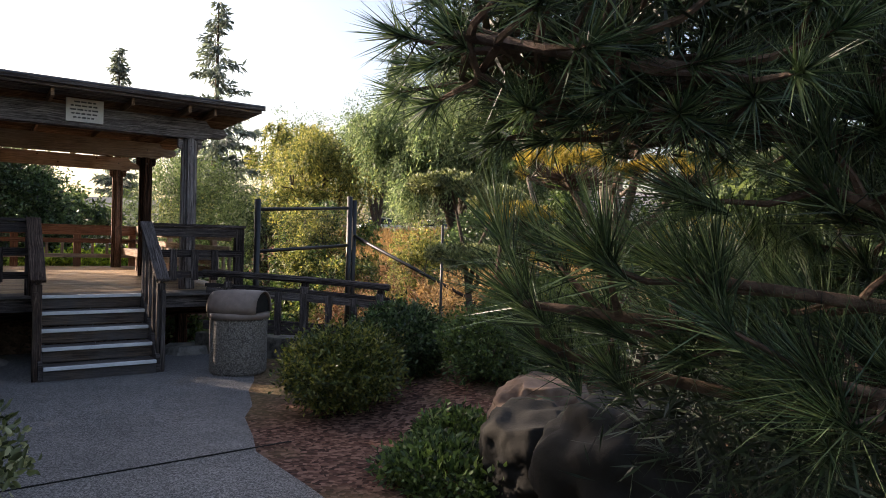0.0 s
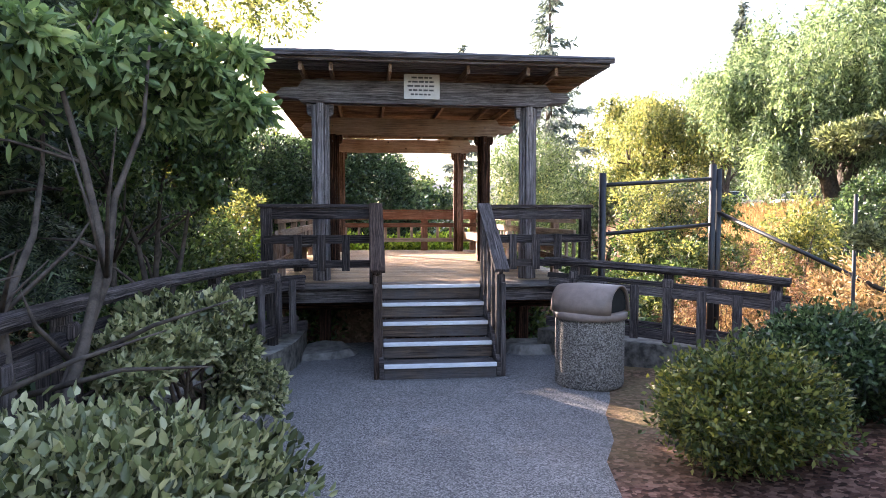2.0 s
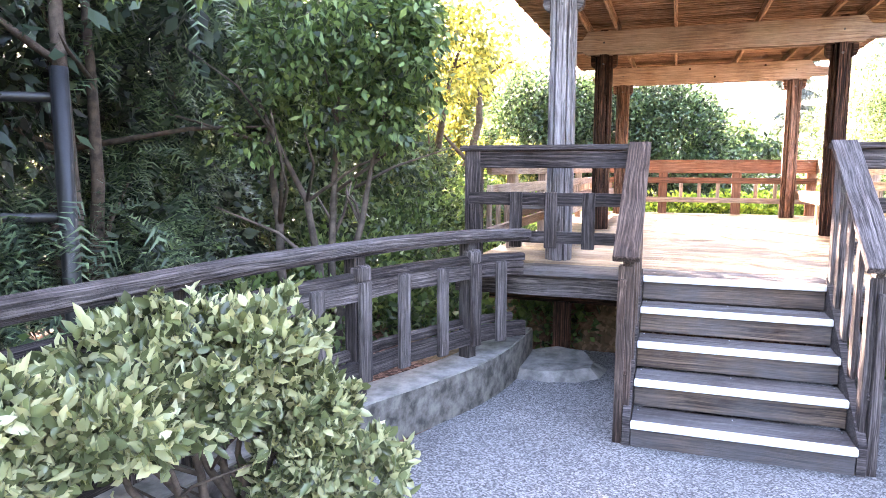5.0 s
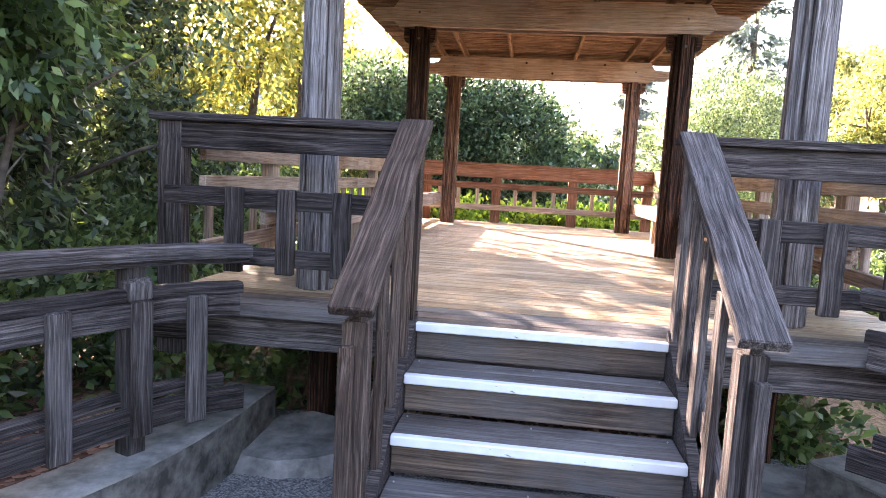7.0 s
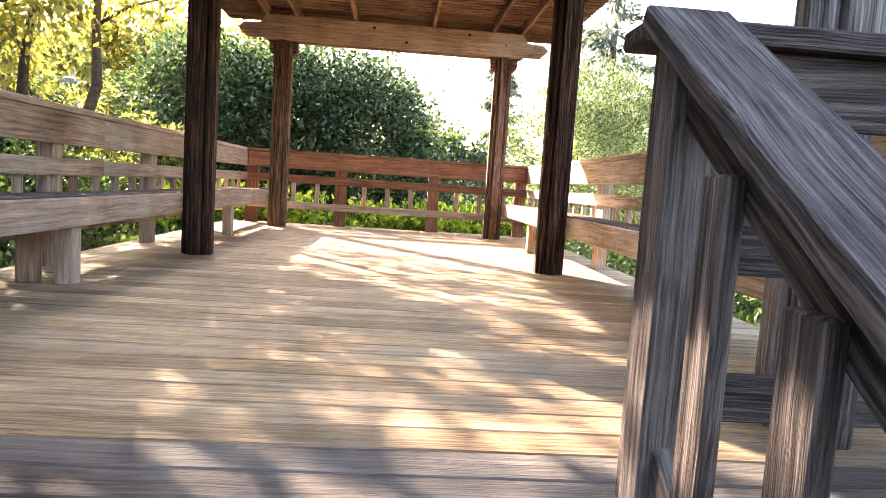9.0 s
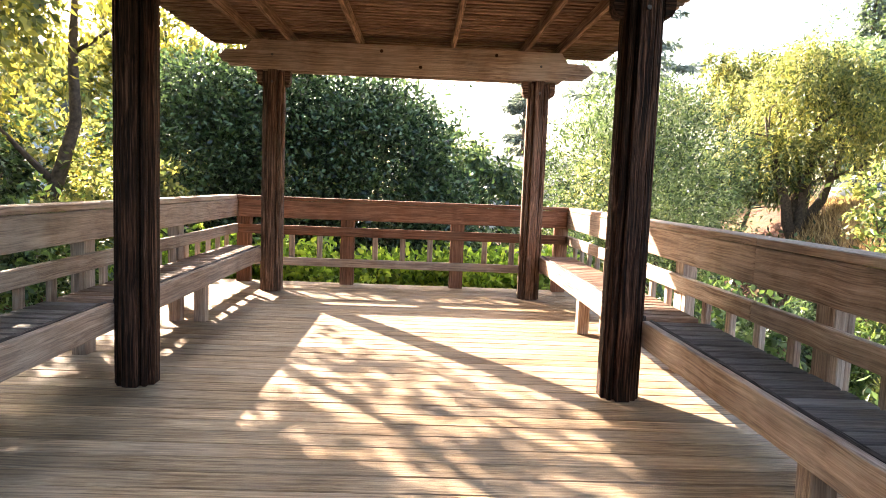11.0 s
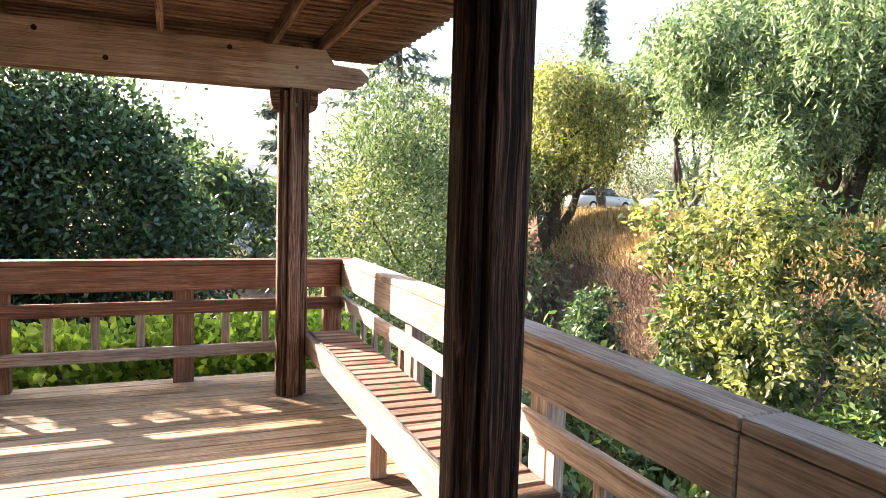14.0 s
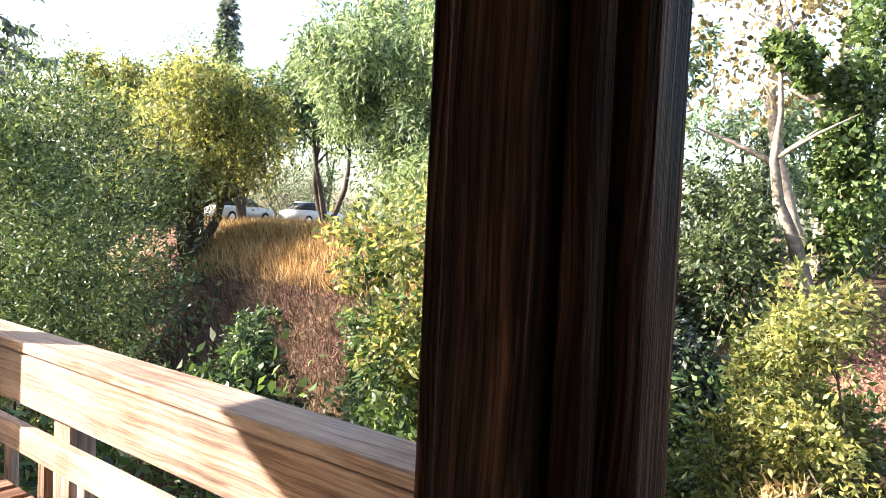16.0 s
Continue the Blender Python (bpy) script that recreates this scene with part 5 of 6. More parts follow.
for i, (x, y, h, r) in enumerate(((-3.4, 11.4, 4.9, 1.4), (-4.1, 13.4, 5.6, 1.6), (-5.4, 14.6, 6.6, 1.9), (-6.8, 12.6, 7.0, 2.2))):
    z0 = ground_z(x, y)
    tree("creek_tree", "slender green tree with small leaves over the creek", "tree", (x, y, z0), [(x + 0.2, y, h), (x - 0.6, y + 0.5, h * 0.8), (x + 0.8, y - 0.3, h * 0.7)], 0.075,
         lumpy(x, y, h * 0.70, r, r, h * 0.36, 18, 12500, i + 3, 0.34) + lumpy(x + 0.2, y - 0.2, h * 0.3, r, r, h * 0.27, 9, 6500, i + 23, 0.38),
         LEAF_SPRAY, BARK_GREY, group="creek trees", length=0.13, width=0.05, droop=0.4, spread=0.17, sub=3)

tree("yellow_leaf_tree", "tree with yellow-green autumn leaves overhanging the deck", "tree", (-4.2, 18.5, 0), [(-3.2, 18.8, 5.5), (-4.6, 18.2, 6.5), (-3.0, 17.2, 4.5)], 0.14,
     [(-3.3, 18.6, 4.6, 1.1, 1.2, 1.2, 1900), (-4.4, 18.2, 5.8, 1.6, 1.6, 1.5, 3600), (-3.3, 16.6, 4.0, 1.0, 1.1, 1.1, 2300), (-5.6, 19.0, 4.0, 1.6, 1.6, 2.0, 5000)], LEAF_YELLOW, length=0.14, width=0.065, droop=0.4)
shrub("yellow_green_thicket", "yellow-green leafy thicket beside the pavilion", "bush", (-4.0, 17.6, -0.4), lumpy(-4.2, 15.2, 2.4, 1.0, 1.3, 1.4, 8, 5000, 91, 0.5) + lumpy(-5.0, 17.0, 2.4, 1.2, 1.6, 1.4, 8, 5000, 92, 0.5) + lumpy(-2.7, 18.9, 1.5, 0.9, 0.8, 1.0, 8, 4000, 93, 0.45), LEAF_YGREEN, length=0.13, width=0.06, droop=0.4, spread=0.15, r0=0.05)
tree("shade_tree", "tall airy tree standing beyond the pavilion", "tree", (-5.2, 16.2, 0), [(-3.0, 15.4, 7.6), (-4.5, 16, 8.5)], 0.16,
     [(-1.7, 18.4, 6.9, 1.1, 1.0, 0.8, 1300), (-2.5, 16.5, 6.4, 1.2, 1.2, 0.8, 1500), (-2.7, 15.5, 7.8, 1.2, 1.4, 1.0, 1700), (-4.3, 16, 8.2, 1.6, 1.6, 1.2, 3000)], LEAF_YGREEN, length=0.16, width=0.07, droop=0.3)

shrub("creek_undergrowth", "dark green undergrowth below the curved railing", "bush", (-2.6, 10.0, -0.8), [(-2.0, 8.6, 0.1, 0.6, 0.9, 0.7, 4000), (-2.2, 10.4, 0.2, 0.8, 1.0, 0.8, 5000), (-2.6, 12.4, 0.3, 0.9, 1.1, 0.9, 5000), (-3.0, 14.6, 0.5, 1.0, 1.2, 1.0, 5000), (-2.4, 6.2, 0.0, 0.6, 1.2, 0.7, 4000), (-2.8, 16.8, 0.8, 1.0, 1.2, 1.0, 4500)], LEAF_MID, length=0.11, width=0.05, droop=0.2, spread=0.16, r0=0.03)

# behind the back railing
shrub("laurel_thicket", "big dark glossy evergreen thicket behind the deck", "bush", (-0.2, 22.0, 0.2),
      [(-2.6, 22.0, 2.0, 1.6, 1.4, 1.9, 18000), (-0.8, 22.0, 2.1, 1.5, 1.4, 2.0, 21000), (0.9, 21.8, 2.0, 1.4, 1.4, 1.95, 21000), (1.9, 21.6, 1.2, 0.9, 1.2, 1.4, 6000), (-0.2, 22.2, 3.3, 1.6, 1.3, 0.9, 8000), (-2.4, 22.3, 3.5, 1.3, 1.2, 0.8, 7000)], LEAF_DARK, length=0.115, width=0.055, droop=0.2, spread=0.13, r0=0.06)
shrub("laurel_thicket", "dark evergreen undergrowth beside the deck", "bush", (-4.8, 18.0, -0.2), lumpy(-4.8, 18.6, 1.3, 1.3, 1.2, 1.3, 7, 9000, 95, 0.5) + lumpy(-4.4, 15.6, 0.9, 0.9, 1.4, 1.2, 7, 8000, 96, 0.5) + lumpy(-6.6, 20.6, 2.2, 1.6, 1.5, 2.0, 8, 9000, 97, 0.5), LEAF_DARK, length=0.13, width=0.06, droop=0.2, spread=0.13, r0=0.05)
shrub("ivy", "bright green leafy ivy growing behind the railing", "plant", (1.5, 17.9, 0.2), [(x, 17.75 + 0.2 * (k % 2), 0.78, 0.55, 0.5, 0.42, 2200) for k, x in enumerate(np.arange(-1.6, 4.0, 0.7))], LEAF_IVY, length=0.10, width=0.07, droop=0.0, spread=0.2, r0=0.012, oval=True)
shrub("ivy", "green leafy ground ivy beside the deck", "plant", (-1.2, 14.0, -0.4), [(-1.2, y, 0.25, 0.5, 0.8, 0.4, 1800) for y in (10.8, 12.2, 13.6, 15.0, 16.4)], LEAF_MID, length=0.10, width=0.06, droop=0.0, spread=0.2, r0=0.012)
shrub("ivy", "dark ivy in the shade under the deck", "plant", (1.5, 10.9, -0.3), [(-0.1, 10.6, 0.1, 0.5, 0.3, 0.25, 1300), (2.9, 10.5, 0.1, 0.6, 0.35, 0.3, 1500)], LEAF_MID, length=0.09, width=0.06, droop=0.0, spread=0.2, r0=0.01)

# creek side, seen over the side railing
shrub("willow", "rounded grey-green willow thicket by the creek", "bush", (6.4, 22.0, -1.0),
      [(5.0, 21.6, 2.0, 1.3, 1.3, 1.7, 11000), (6.5, 22.2, 2.1, 1.5, 1.4, 1.9, 13000), (7.0, 22.9, 0.8, 0.9, 1.2, 1.6, 7000), (5.9, 22.5, 3.5, 1.2, 1.2, 0.9, 5000), (4.3, 20.6, 0.7, 1.0, 1.1, 0.9, 5000)], LEAF_WILLOW, length=0.11, width=0.028, droop=-0.1, spread=0.13, r0=0.06, group="creek shrubs")
pepper = empty("pepper_tree", "large fresh green pepper tree with drooping foliage", "tree", "creek trees", at=(17.4, 23.0, ground_z(17.4, 23.0)))
limbs_of(pepper, "trunk", (17.4, 23.0, ground_z(17.4, 23.0) - 0.1), [(15.6, 22.5, 7.2), (18.2, 23.6, 9.0), (19.4, 22.0, 7.4), (15.4, 24.0, 5.6), (17.2, 21.2, 8.0)], 0.24, BARK_GREY, sub=5)
hanging_crown("crown", lumpy(17.5, 23.2, 6.9, 4.0, 3.6, 2.9, 44, 62000, 3, 0.27) + lumpy(15.0, 22.8, 4.4, 1.6, 1.6, 1.2, 9, 10000, 8, 0.34) + lumpy(14.3, 24.2, 6.3, 1.5, 1.5, 1.8, 10, 11000, 10, 0.34) + lumpy(18.8, 21.4, 4.4, 2.0, 1.5, 1.2, 9, 10000, 9, 0.34), LEAF_PEPPER, pepper, 0.21, 0.05, 1.1)
YS = [(8.0, 17.2, 2.0, 0.8, 0.8, 0.8), (9.1, 16.6, 1.4, 0.9, 0.9, 0.9), (7.2, 16.3, 1.0, 0.7, 0.7, 0.9), (8.1, 15.4, 0.5, 0.9, 0.8, 0.9), (6.8, 16.2, -0.1, 0.7, 0.7, 0.8), (7.1, 15.2, -0.4, 0.9, 0.7, 0.8)]
ys = shrub("yellow_shrub", "yellow-green leafy shrub growing up from the creek", "bush", (7.2, 16.4, -2.2), [b for k, c in enumerate(YS) for b in lumpy(*c, 5, 3600, k, 0.5)], LEAF_YGREEN, length=0.095, width=0.04, droop=0.2, spread=0.17, r0=0.04, group="creek shrubs")
crown("dark_foliage", [b for k, c in enumerate(YS) for b in lumpy(*c, 4, 1800, k + 30, 0.5)], LEAF_MID, ys, length=0.11, width=0.045, droop=0.3, spread=0.15, label="deeper green leaves")
shrub("yellow_shrub", "yellow-green creek shrub with pale leaves", "bush", (9.6, 12.2, -2.4), lumpy(8.9, 14.1, 0.4, 0.8, 0.7, 0.8, 6, 5000, 51, 0.5) + lumpy(9.8, 13.5, 1.1, 1.0, 0.8, 0.9, 7, 6500, 52, 0.5) + lumpy(10.6, 12.4, 0.4, 1.0, 0.9, 1.0, 5, 4500, 53, 0.5), LEAF_YGREEN, length=0.085, width=0.036, droop=0.2, spread=0.16, r0=0.04, group="creek shrubs")
shrub("creek_undergrowth", "dark green undergrowth on the creek slope", "bush", (5.6, 14.0, -1.6), [(5.2, 12.5, -0.7, 0.9, 1.2, 0.6, 4000), (5.4, 15.0, -0.5, 0.9, 1.3, 0.7, 4000), (5.4, 18.0, 0.0, 1.0, 1.6, 0.8, 4500), (9.4, 18.2, -0.4, 1.2, 1.2, 1.0, 4500), (11.2, 14.2, -0.6, 1.4, 1.6, 1.4, 6000)], LEAF_MID, length=0.13, width=0.06, droop=0.1, spread=0.17, r0=0.03)
tree("sycamore", "tall pale-barked sycamore with sparse brown leaves", "tree", (17.5, 14.6, 1.2), [(17.0, 14.0, 8.5), (18.2, 15.4, 9.5), (16.4, 15.4, 7.0), (18.6, 13.2, 7.5)], 0.20,
     [(17.0, 14.2, 8.0, 2.0, 2.0, 1.6, 900), (18.2, 15.2, 8.6, 2.0, 2.0, 1.6, 900), (16.6, 15.6, 6.4, 1.6, 1.6, 1.4, 800), (18.4, 13.0, 6.2, 1.8, 1.8, 1.5, 800)], LEAF_OLIVE, BARK_PALE, length=0.17, width=0.10, droop=0.3, sub=3, spread=0.2, group="creek trees")
tree("ivy_covered_tree", "pale dead-limbed tree wrapped in dark ivy", "tree", (14.9, 14.1, 0.9), [(14.8, 13.9, 8.0), (15.6, 13.2, 6.5), (13.7, 14.8, 5.0)], 0.16,
     lumpy(14.9, 13.9, 4.2, 0.6, 0.6, 2.3, 8, 7000, 61, 0.5) + lumpy(14.2, 14.6, 5.2, 0.9, 0.6, 0.35, 4, 1800, 62, 0.5) + lumpy(15.0, 13.8, 7.0, 0.6, 0.6, 1.0, 4, 2200, 63, 0.5), LEAF_MID, BARK_PALE, length=0.13, width=0.09, droop=0.3, sub=3, spread=0.16, group="creek trees")
# The two darkest bushes fill the creek hollow; its shade is their colour.
for x, y, z, r, h, n, lf in ((11.6, 35.0, 3.0, 2.2, 1.4, 5000, LEAF_MID), (26.0, 51.0, 4.2, 4.5, 3.0, 6000, LEAF_DARK), (33.0, 49.0, 4.2, 4.0, 3.0, 6000, LEAF_DARK), (37.0, 51.0, 3.8, 4.0, 2.8, 3000, LEAF_DARK), (22.0, 54.0, 3.6, 4.0, 2.6, 3000, LEAF_DARK), (9.5, 34.0, 2.6, 2.4, 1.6, 6000, LEAF_YGREEN), (24.0, 27.0, 3.4, 2.4, 1.8, 6000, LEAF_MID), (11.4, 20.4, -0.2, 1.1, 1.0, 4500, LEAF_MID), (9.6, 22.4, -0.4, 1.0, 0.9, 4000, LEAF_DARK), (14.6, 15.9, 2.2, 1.0, 1.4, 5000, LEAF_SPRAY), (12.8, 15.6, -0.3, 1.5, 1.1, 6000, LEAF_SHADE), (12.8, 16.8, 0.7, 1.3, 0.9, 6500, LEAF_SHADE), (14.2, 18.0, 1.7, 1.3, 1.0, 6500, LEAF_DARK), (16.4, 19.4, 2.0, 1.6, 1.3, 7000, LEAF_SPRAY), (20, 12.5, 2.8, 2.6, 2.2, 9000, LEAF_MID), (22.5, 8.0, 2.8, 3.0, 2.6, 9000, LEAF_MID), (13, 11.0, 0.2, 1.3, 1.5, 5000, LEAF_DARK)):
    shrub("creek_bush", "dense green bush on the far creek bank", "bush", (x, y, z - h), lumpy(x, y, z, r, r, h, 12, int(n * 1.6), int(x + y), 0.42) + [(x - r * 0.7, y - r * 0.5, z - h * 0.3, r * 0.7, r * 0.7, h * 0.7, n // 2)], lf, length=0.12, width=0.055, droop=0.3, spread=0.14, r0=0.08, group="creek bushes")


def blades(name, label, spots, material, length, width, lean=0.35):
    """Standing dry blades, spots of (x0, x1, y0, y1, count)."""
    ps = []
    for x0, x1, y0, y1, n in spots:
        p = np.stack([RNG.uniform(x0, x1, n), RNG.uniform(y0, y1, n)], 1)
        ps.append(p)
    p = np.concatenate(ps)
    z = np.array([ground_z(a, b) for a, b in p])
    p3 = np.column_stack([p, z - 0.02])
    ax = np.array([0, 0, 1.0]) + RNG.normal(size=p3.shape) * lean
    v, f = leaves_at(p3, ax, length, width, 0.1)
    ob = link_mesh(name, mesh_np(name, v, f), material)
    tagged(ob, label, "grass", kind="stuff")


blades("dry_grass", "straw-coloured dry grass on the far creek bank", [(14.2, 16.8, 20.0, 32.0, 16000), (12.0, 16.0, 8.0, 13.0, 8000), (16.5, 30.0, 22.0, 40.0, 9000)], DRY, 0.5, 0.022)
blades("dead_brush", "rusty dead brush and twigs on the creek slope", [(8.0, 14.4, 17.5, 30.0, 42000), (7.0, 11.5, 9.0, 13.0, 9000), (5.5, 9.0, 18.0, 21.0, 4000)], BRUSH, 0.5, 0.018, 0.7)

shrub("dry_brush", "rusty dry brush with yellow leaves behind the pipe fence", "bush", (7.2, 12.4, -1.8), lumpy(6.4, 12.3, 0.1, 0.8, 0.4, 0.8, 6, 3600, 1) + lumpy(7.8, 12.2, 0.3, 1.0, 0.5, 0.9, 6, 3600, 2), RUST, length=0.065, width=0.022, droop=-0.2, spread=0.2, r0=0.02, group="creek shrubs")
shrub("dry_brush", "straw-coloured dry brush on the garden slope", "bush", (8.6, 10.2, -1.2), lumpy(8.6, 10.2, 0.7, 1.3, 0.7, 0.9, 8, 4500, 3) + lumpy(9.6, 8.6, 0.9, 1.0, 0.8, 0.7, 6, 3000, 4), DRY, length=0.11, width=0.03, droop=-0.5, spread=0.2, r0=0.02, group="creek shrubs")

bank = empty("bank_tree", "spreading yellow-green tree with low crooked limbs on the bank", "tree", "creek trees", at=(14.5, 31.8, ground_z(14.5, 31.8)))
limbs_of(bank, "trunk", (14.5, 31.8, ground_z(14.5, 31.8) - 0.1), [(12.8, 31.4, 4.8), (15.0, 32.2, 6.6), (16.2, 31.8, 5.0), (13.6, 32.4, 6.0)], 0.22, BARK, sub=4)
hanging_crown("crown", lumpy(14.4, 31.8, 5.0, 2.9, 2.5, 2.0, 36, 26000, 72, 0.40), LEAF_YGREEN, bank, 0.19, 0.06, 0.8)
for x, y, z, r, h, lf, k in ((24.0, 42.0, 8.4, 3.6, 2.6, LEAF_PEPPER, 5), (19.0, 45.0, 7.4, 3.2, 2.4, LEAF_YGREEN, 6), (29.0, 41.0, 9.4, 3.8, 3.0, LEAF_MID, 7), (33.0, 36.0, 9.6, 3.8, 3.2, LEAF_PEPPER, 8)):
    z0 = ground_z(x, y)
    far = empty("roadside_tree", "tall leafy tree beside the far road", "tree", "roadside trees", at=(x, y, z0))
    limbs_of(far, "trunk", (x, y, z0 - 0.1), [(x, y, z), (x + 1.2, y, z - 0.6), (x - 1.3, y + 0.4, z - 0.4)], 0.2, BARK_GREY, sub=3)
    hanging_crown("crown", lumpy(x, y, z, r, r, h, 22, 13000, k, 0.33), lf, far, 0.30, 0.10, 1.1)
shrub("dry_brush", "tangled straw-coloured brush over the creek edge", "bush", (8.2, 13.6, -2.2), lumpy(7.6, 13.5, -0.35, 0.9, 0.5, 0.7, 7, 4800, 81, 0.5) + lumpy(9.2, 12.4, -0.2, 1.0, 0.7, 0.7, 6, 3200, 82, 0.5), DRY, length=0.12, width=0.02, droop=-0.2, spread=0.22, r0=0.02, group="creek shrubs")

def dead_branches(x, y, z0, h, n, label):
    t = empty("dead_branches", label, "branches", at=(x, y, z0))
    bm = bmesh.new()
    rnd = random.Random(44)
    for k in range(n):
        a = rnd.uniform(0, math.tau)
        p = Vector((x + rnd.uniform(-0.25, 0.25), y + rnd.uniform(-0.25, 0.25), z0 - 0.2))
        d = Vector((math.cos(a) * 0.28, math.sin(a) * 0.28, 1.0)).normalized()
        pts, r = [p], [rnd.uniform(0.03, 0.06)]
        for s in range(7):
            d = (d + Vector((rnd.gauss(0, 0.28), rnd.gauss(0, 0.28), rnd.gauss(-0.08, 0.18)))).normalized()
            pts.append(pts[-1] + d * h / 6.5)
            r.append(r[0] * (1 - (s + 1) / 7.6))
            if s > 1:
                q, e = pts[-1], [pts[-1]]
                g = (d + Vector((rnd.gauss(0, 0.8), rnd.gauss(0, 0.8), rnd.gauss(-0.3, 0.5)))).normalized()
                for _ in range(4):
                    g = (g + Vector((rnd.gauss(0, 0.35), rnd.gauss(0, 0.35), rnd.gauss(-0.12, 0.3)))).normalized()
                    e.append(e[-1] + g * h / 14)
                tube(bm, e, [r[-1] * 0.6, r[-1] * 0.5, r[-1] * 0.4, r[-1] * 0.3, 0.003], 5)
        tube(bm, pts, r, 6)
    part("branch_tangle", bm, BARK_PALE, t, smooth=True)


dead_branches(11.4, 14.6, ground_z(11.4, 14.6), 4.2, 9, "tangle of bare pale dead branches above the creek")

# belt of trees that closes the view
BELT = [(3.2, 30, 3.4, 3.0, LEAF_WILLOW), (8.5, 31, 4.2, 3.4, LEAF_YGREEN), (12.5, 33, 5.4, 3.4, LEAF_WILLOW), (31.0, 61.0, 14.0, 7.0, LEAF_MID), (43.0, 56.0, 14.0, 7.0, LEAF_PEPPER), (17.0, 58.0, 10.0, 6.0, LEAF_PEPPER), (21.5, 27.5, 9.6, 4.0, LEAF_PEPPER), (23.5, 22.5, 9.6, 4.0, LEAF_WILLOW), (30, 18.5, 6.0, 4.0, LEAF_PEPPER), (30, 12, 5.0, 4.0, LEAF_WILLOW), (26, 4, 7.5, 4.2, LEAF_PEPPER), (22, -3, 6.0, 4.4, LEAF_MID),
        (-3.5, 30, 3.4, 3.2, LEAF_YGREEN), (-6.0, 29.5, 7.5, 2.8, LEAF_YELLOW), (-9, 25, 5.0, 3.6, LEAF_YGREEN), (-10.5, 17, 4.6, 3.6, LEAF_MID), (-13, 10, 5.0, 4.0, LEAF_MID), (-12.5, 3, 5.0, 4.0, LEAF_MID), (-9, -7, 5.0, 4.0, LEAF_MID), (2, -14, 4.5, 4.0, LEAF_MID), (13, -10, 5.0, 4.2, LEAF_MID), (12.5, 4.5, 3.6, 2.4, LEAF_WILLOW)]
for x, y, h, r, lf in BELT:
    z0 = ground_z(x, y)
    tree("woodland_tree", "broad leafy green tree of the creek woodland", "tree", (x, y, z0), [(x, y, z0 + h * 0.9), (x + r * 0.4, y, z0 + h * 0.7), (x - r * 0.4, y + 0.3, z0 + h * 0.7)], 0.16,
         lumpy(x, y, z0 + h * 0.62, r * 0.95, r * 0.95, h * 0.36, 14, 9200 if y > 0 else 3000, int(x * 3 + y)) + [(x, y - r * 0.3, z0 + h * 0.2, r, r, h * 0.22, 2600)],
         lf, group="woodland trees", length=0.26, width=0.10, droop=0.5, spread=0.13)


def tall_conifer(x, y, h, r, label, gaps=0.0):
    z0 = ground_z(x, y)
    t = empty("tall_conifer", label, "tree", "tall conifers", at=(x, y, z0))
    bm = bmesh.new()
    tube(bm, [(x, y, z0 - 0.2), (x, y, z0 + h * 0.5), (x, y, z0 + h)], [h * 0.02, h * 0.012, 0.02], 8)
    part("trunk", bm, BARK, t, smooth=True)
    rnd = np.random.default_rng(int(h * 10))
    ps, ax = [], []
    for k in range(190):
        u = 0.12 + 0.88 * k / 190
        if rnd.random() < gaps:
            continue
        a = rnd.uniform(0, math.tau)
        ln = r * (1.0 - u) ** 0.8 * rnd.uniform(0.5, 1.15) + 0.06
        m = max(10, int(150 * ln / r))
        s = np.linspace(0.1, 1, m)[:, None]
        d = np.array([math.cos(a), math.sin(a), 0])
        line = np.array([x, y, z0 + u * h]) + d * s * ln + np.array([0, 0, 1]) * (-0.35 * s + 0.22 * s ** 2) * ln
        ps.append(line + rnd.normal(size=line.shape) * [0.10, 0.10, 0.09] * h / 18)
        ax.append(np.tile(d, (m, 1)) + rnd.normal(size=line.shape) * 0.6 + [0, 0, -0.7])
    v, f = leaves_at(np.concatenate(ps), np.concatenate(ax), h * 0.030, h * 0.0085)
    link_mesh("crown", mesh_np("crown", v, f), CONIFER, t)


tall_conifer(13.0, 45, 18.3, 5.2, "tall dark blue-green conifer rising above the trees", 0.3)
tall_conifer(12.2, 80, 23.5, 3.8, "slim distant conifer against the sky", 0.25)
tall_conifer(36.6, 62, 20.5, 3.0, "dark conifer beyond the road", 0.1)


# ---- road and parked cars beyond the creek ----
def road():
    bm = bmesh.new()
    rows = [[bm.verts.new((x, y, ground_z(x, y) + 0.06)) for x, y in ((18.0 + 10 * k, 34.0 - 6 * k), (21.0 + 10 * k, 39.0 - 6 * k))] for k in range(-2, 5)]
    for a, b in zip(rows, rows[1:]):
        bm.faces.new((a[0], b[0], b[1], a[1]))
    ob = part("road", bm, ASPHALT, None)
    tagged(ob, "pale grey road on the far bank", "road", kind="structure")


road()

CAR_WHITE = plain("white_car_paint", (0.75, 0.75, 0.74), 0.3, var=0.04, spec=0.5)
CAR_RED = plain("red_car_paint", (0.45, 0.04, 0.03), 0.3, var=0.05, spec=0.5)
CAR_GLASS = plain("dark_car_glass", (0.02, 0.025, 0.03), 0.1, var=0.1, spec=0.6)
RIM = plain("grey_wheel_rim", (0.5, 0.5, 0.5), 0.35, metal=0.8)
TYRE = plain("black_tyre", (0.02, 0.02, 0.02), 0.85)


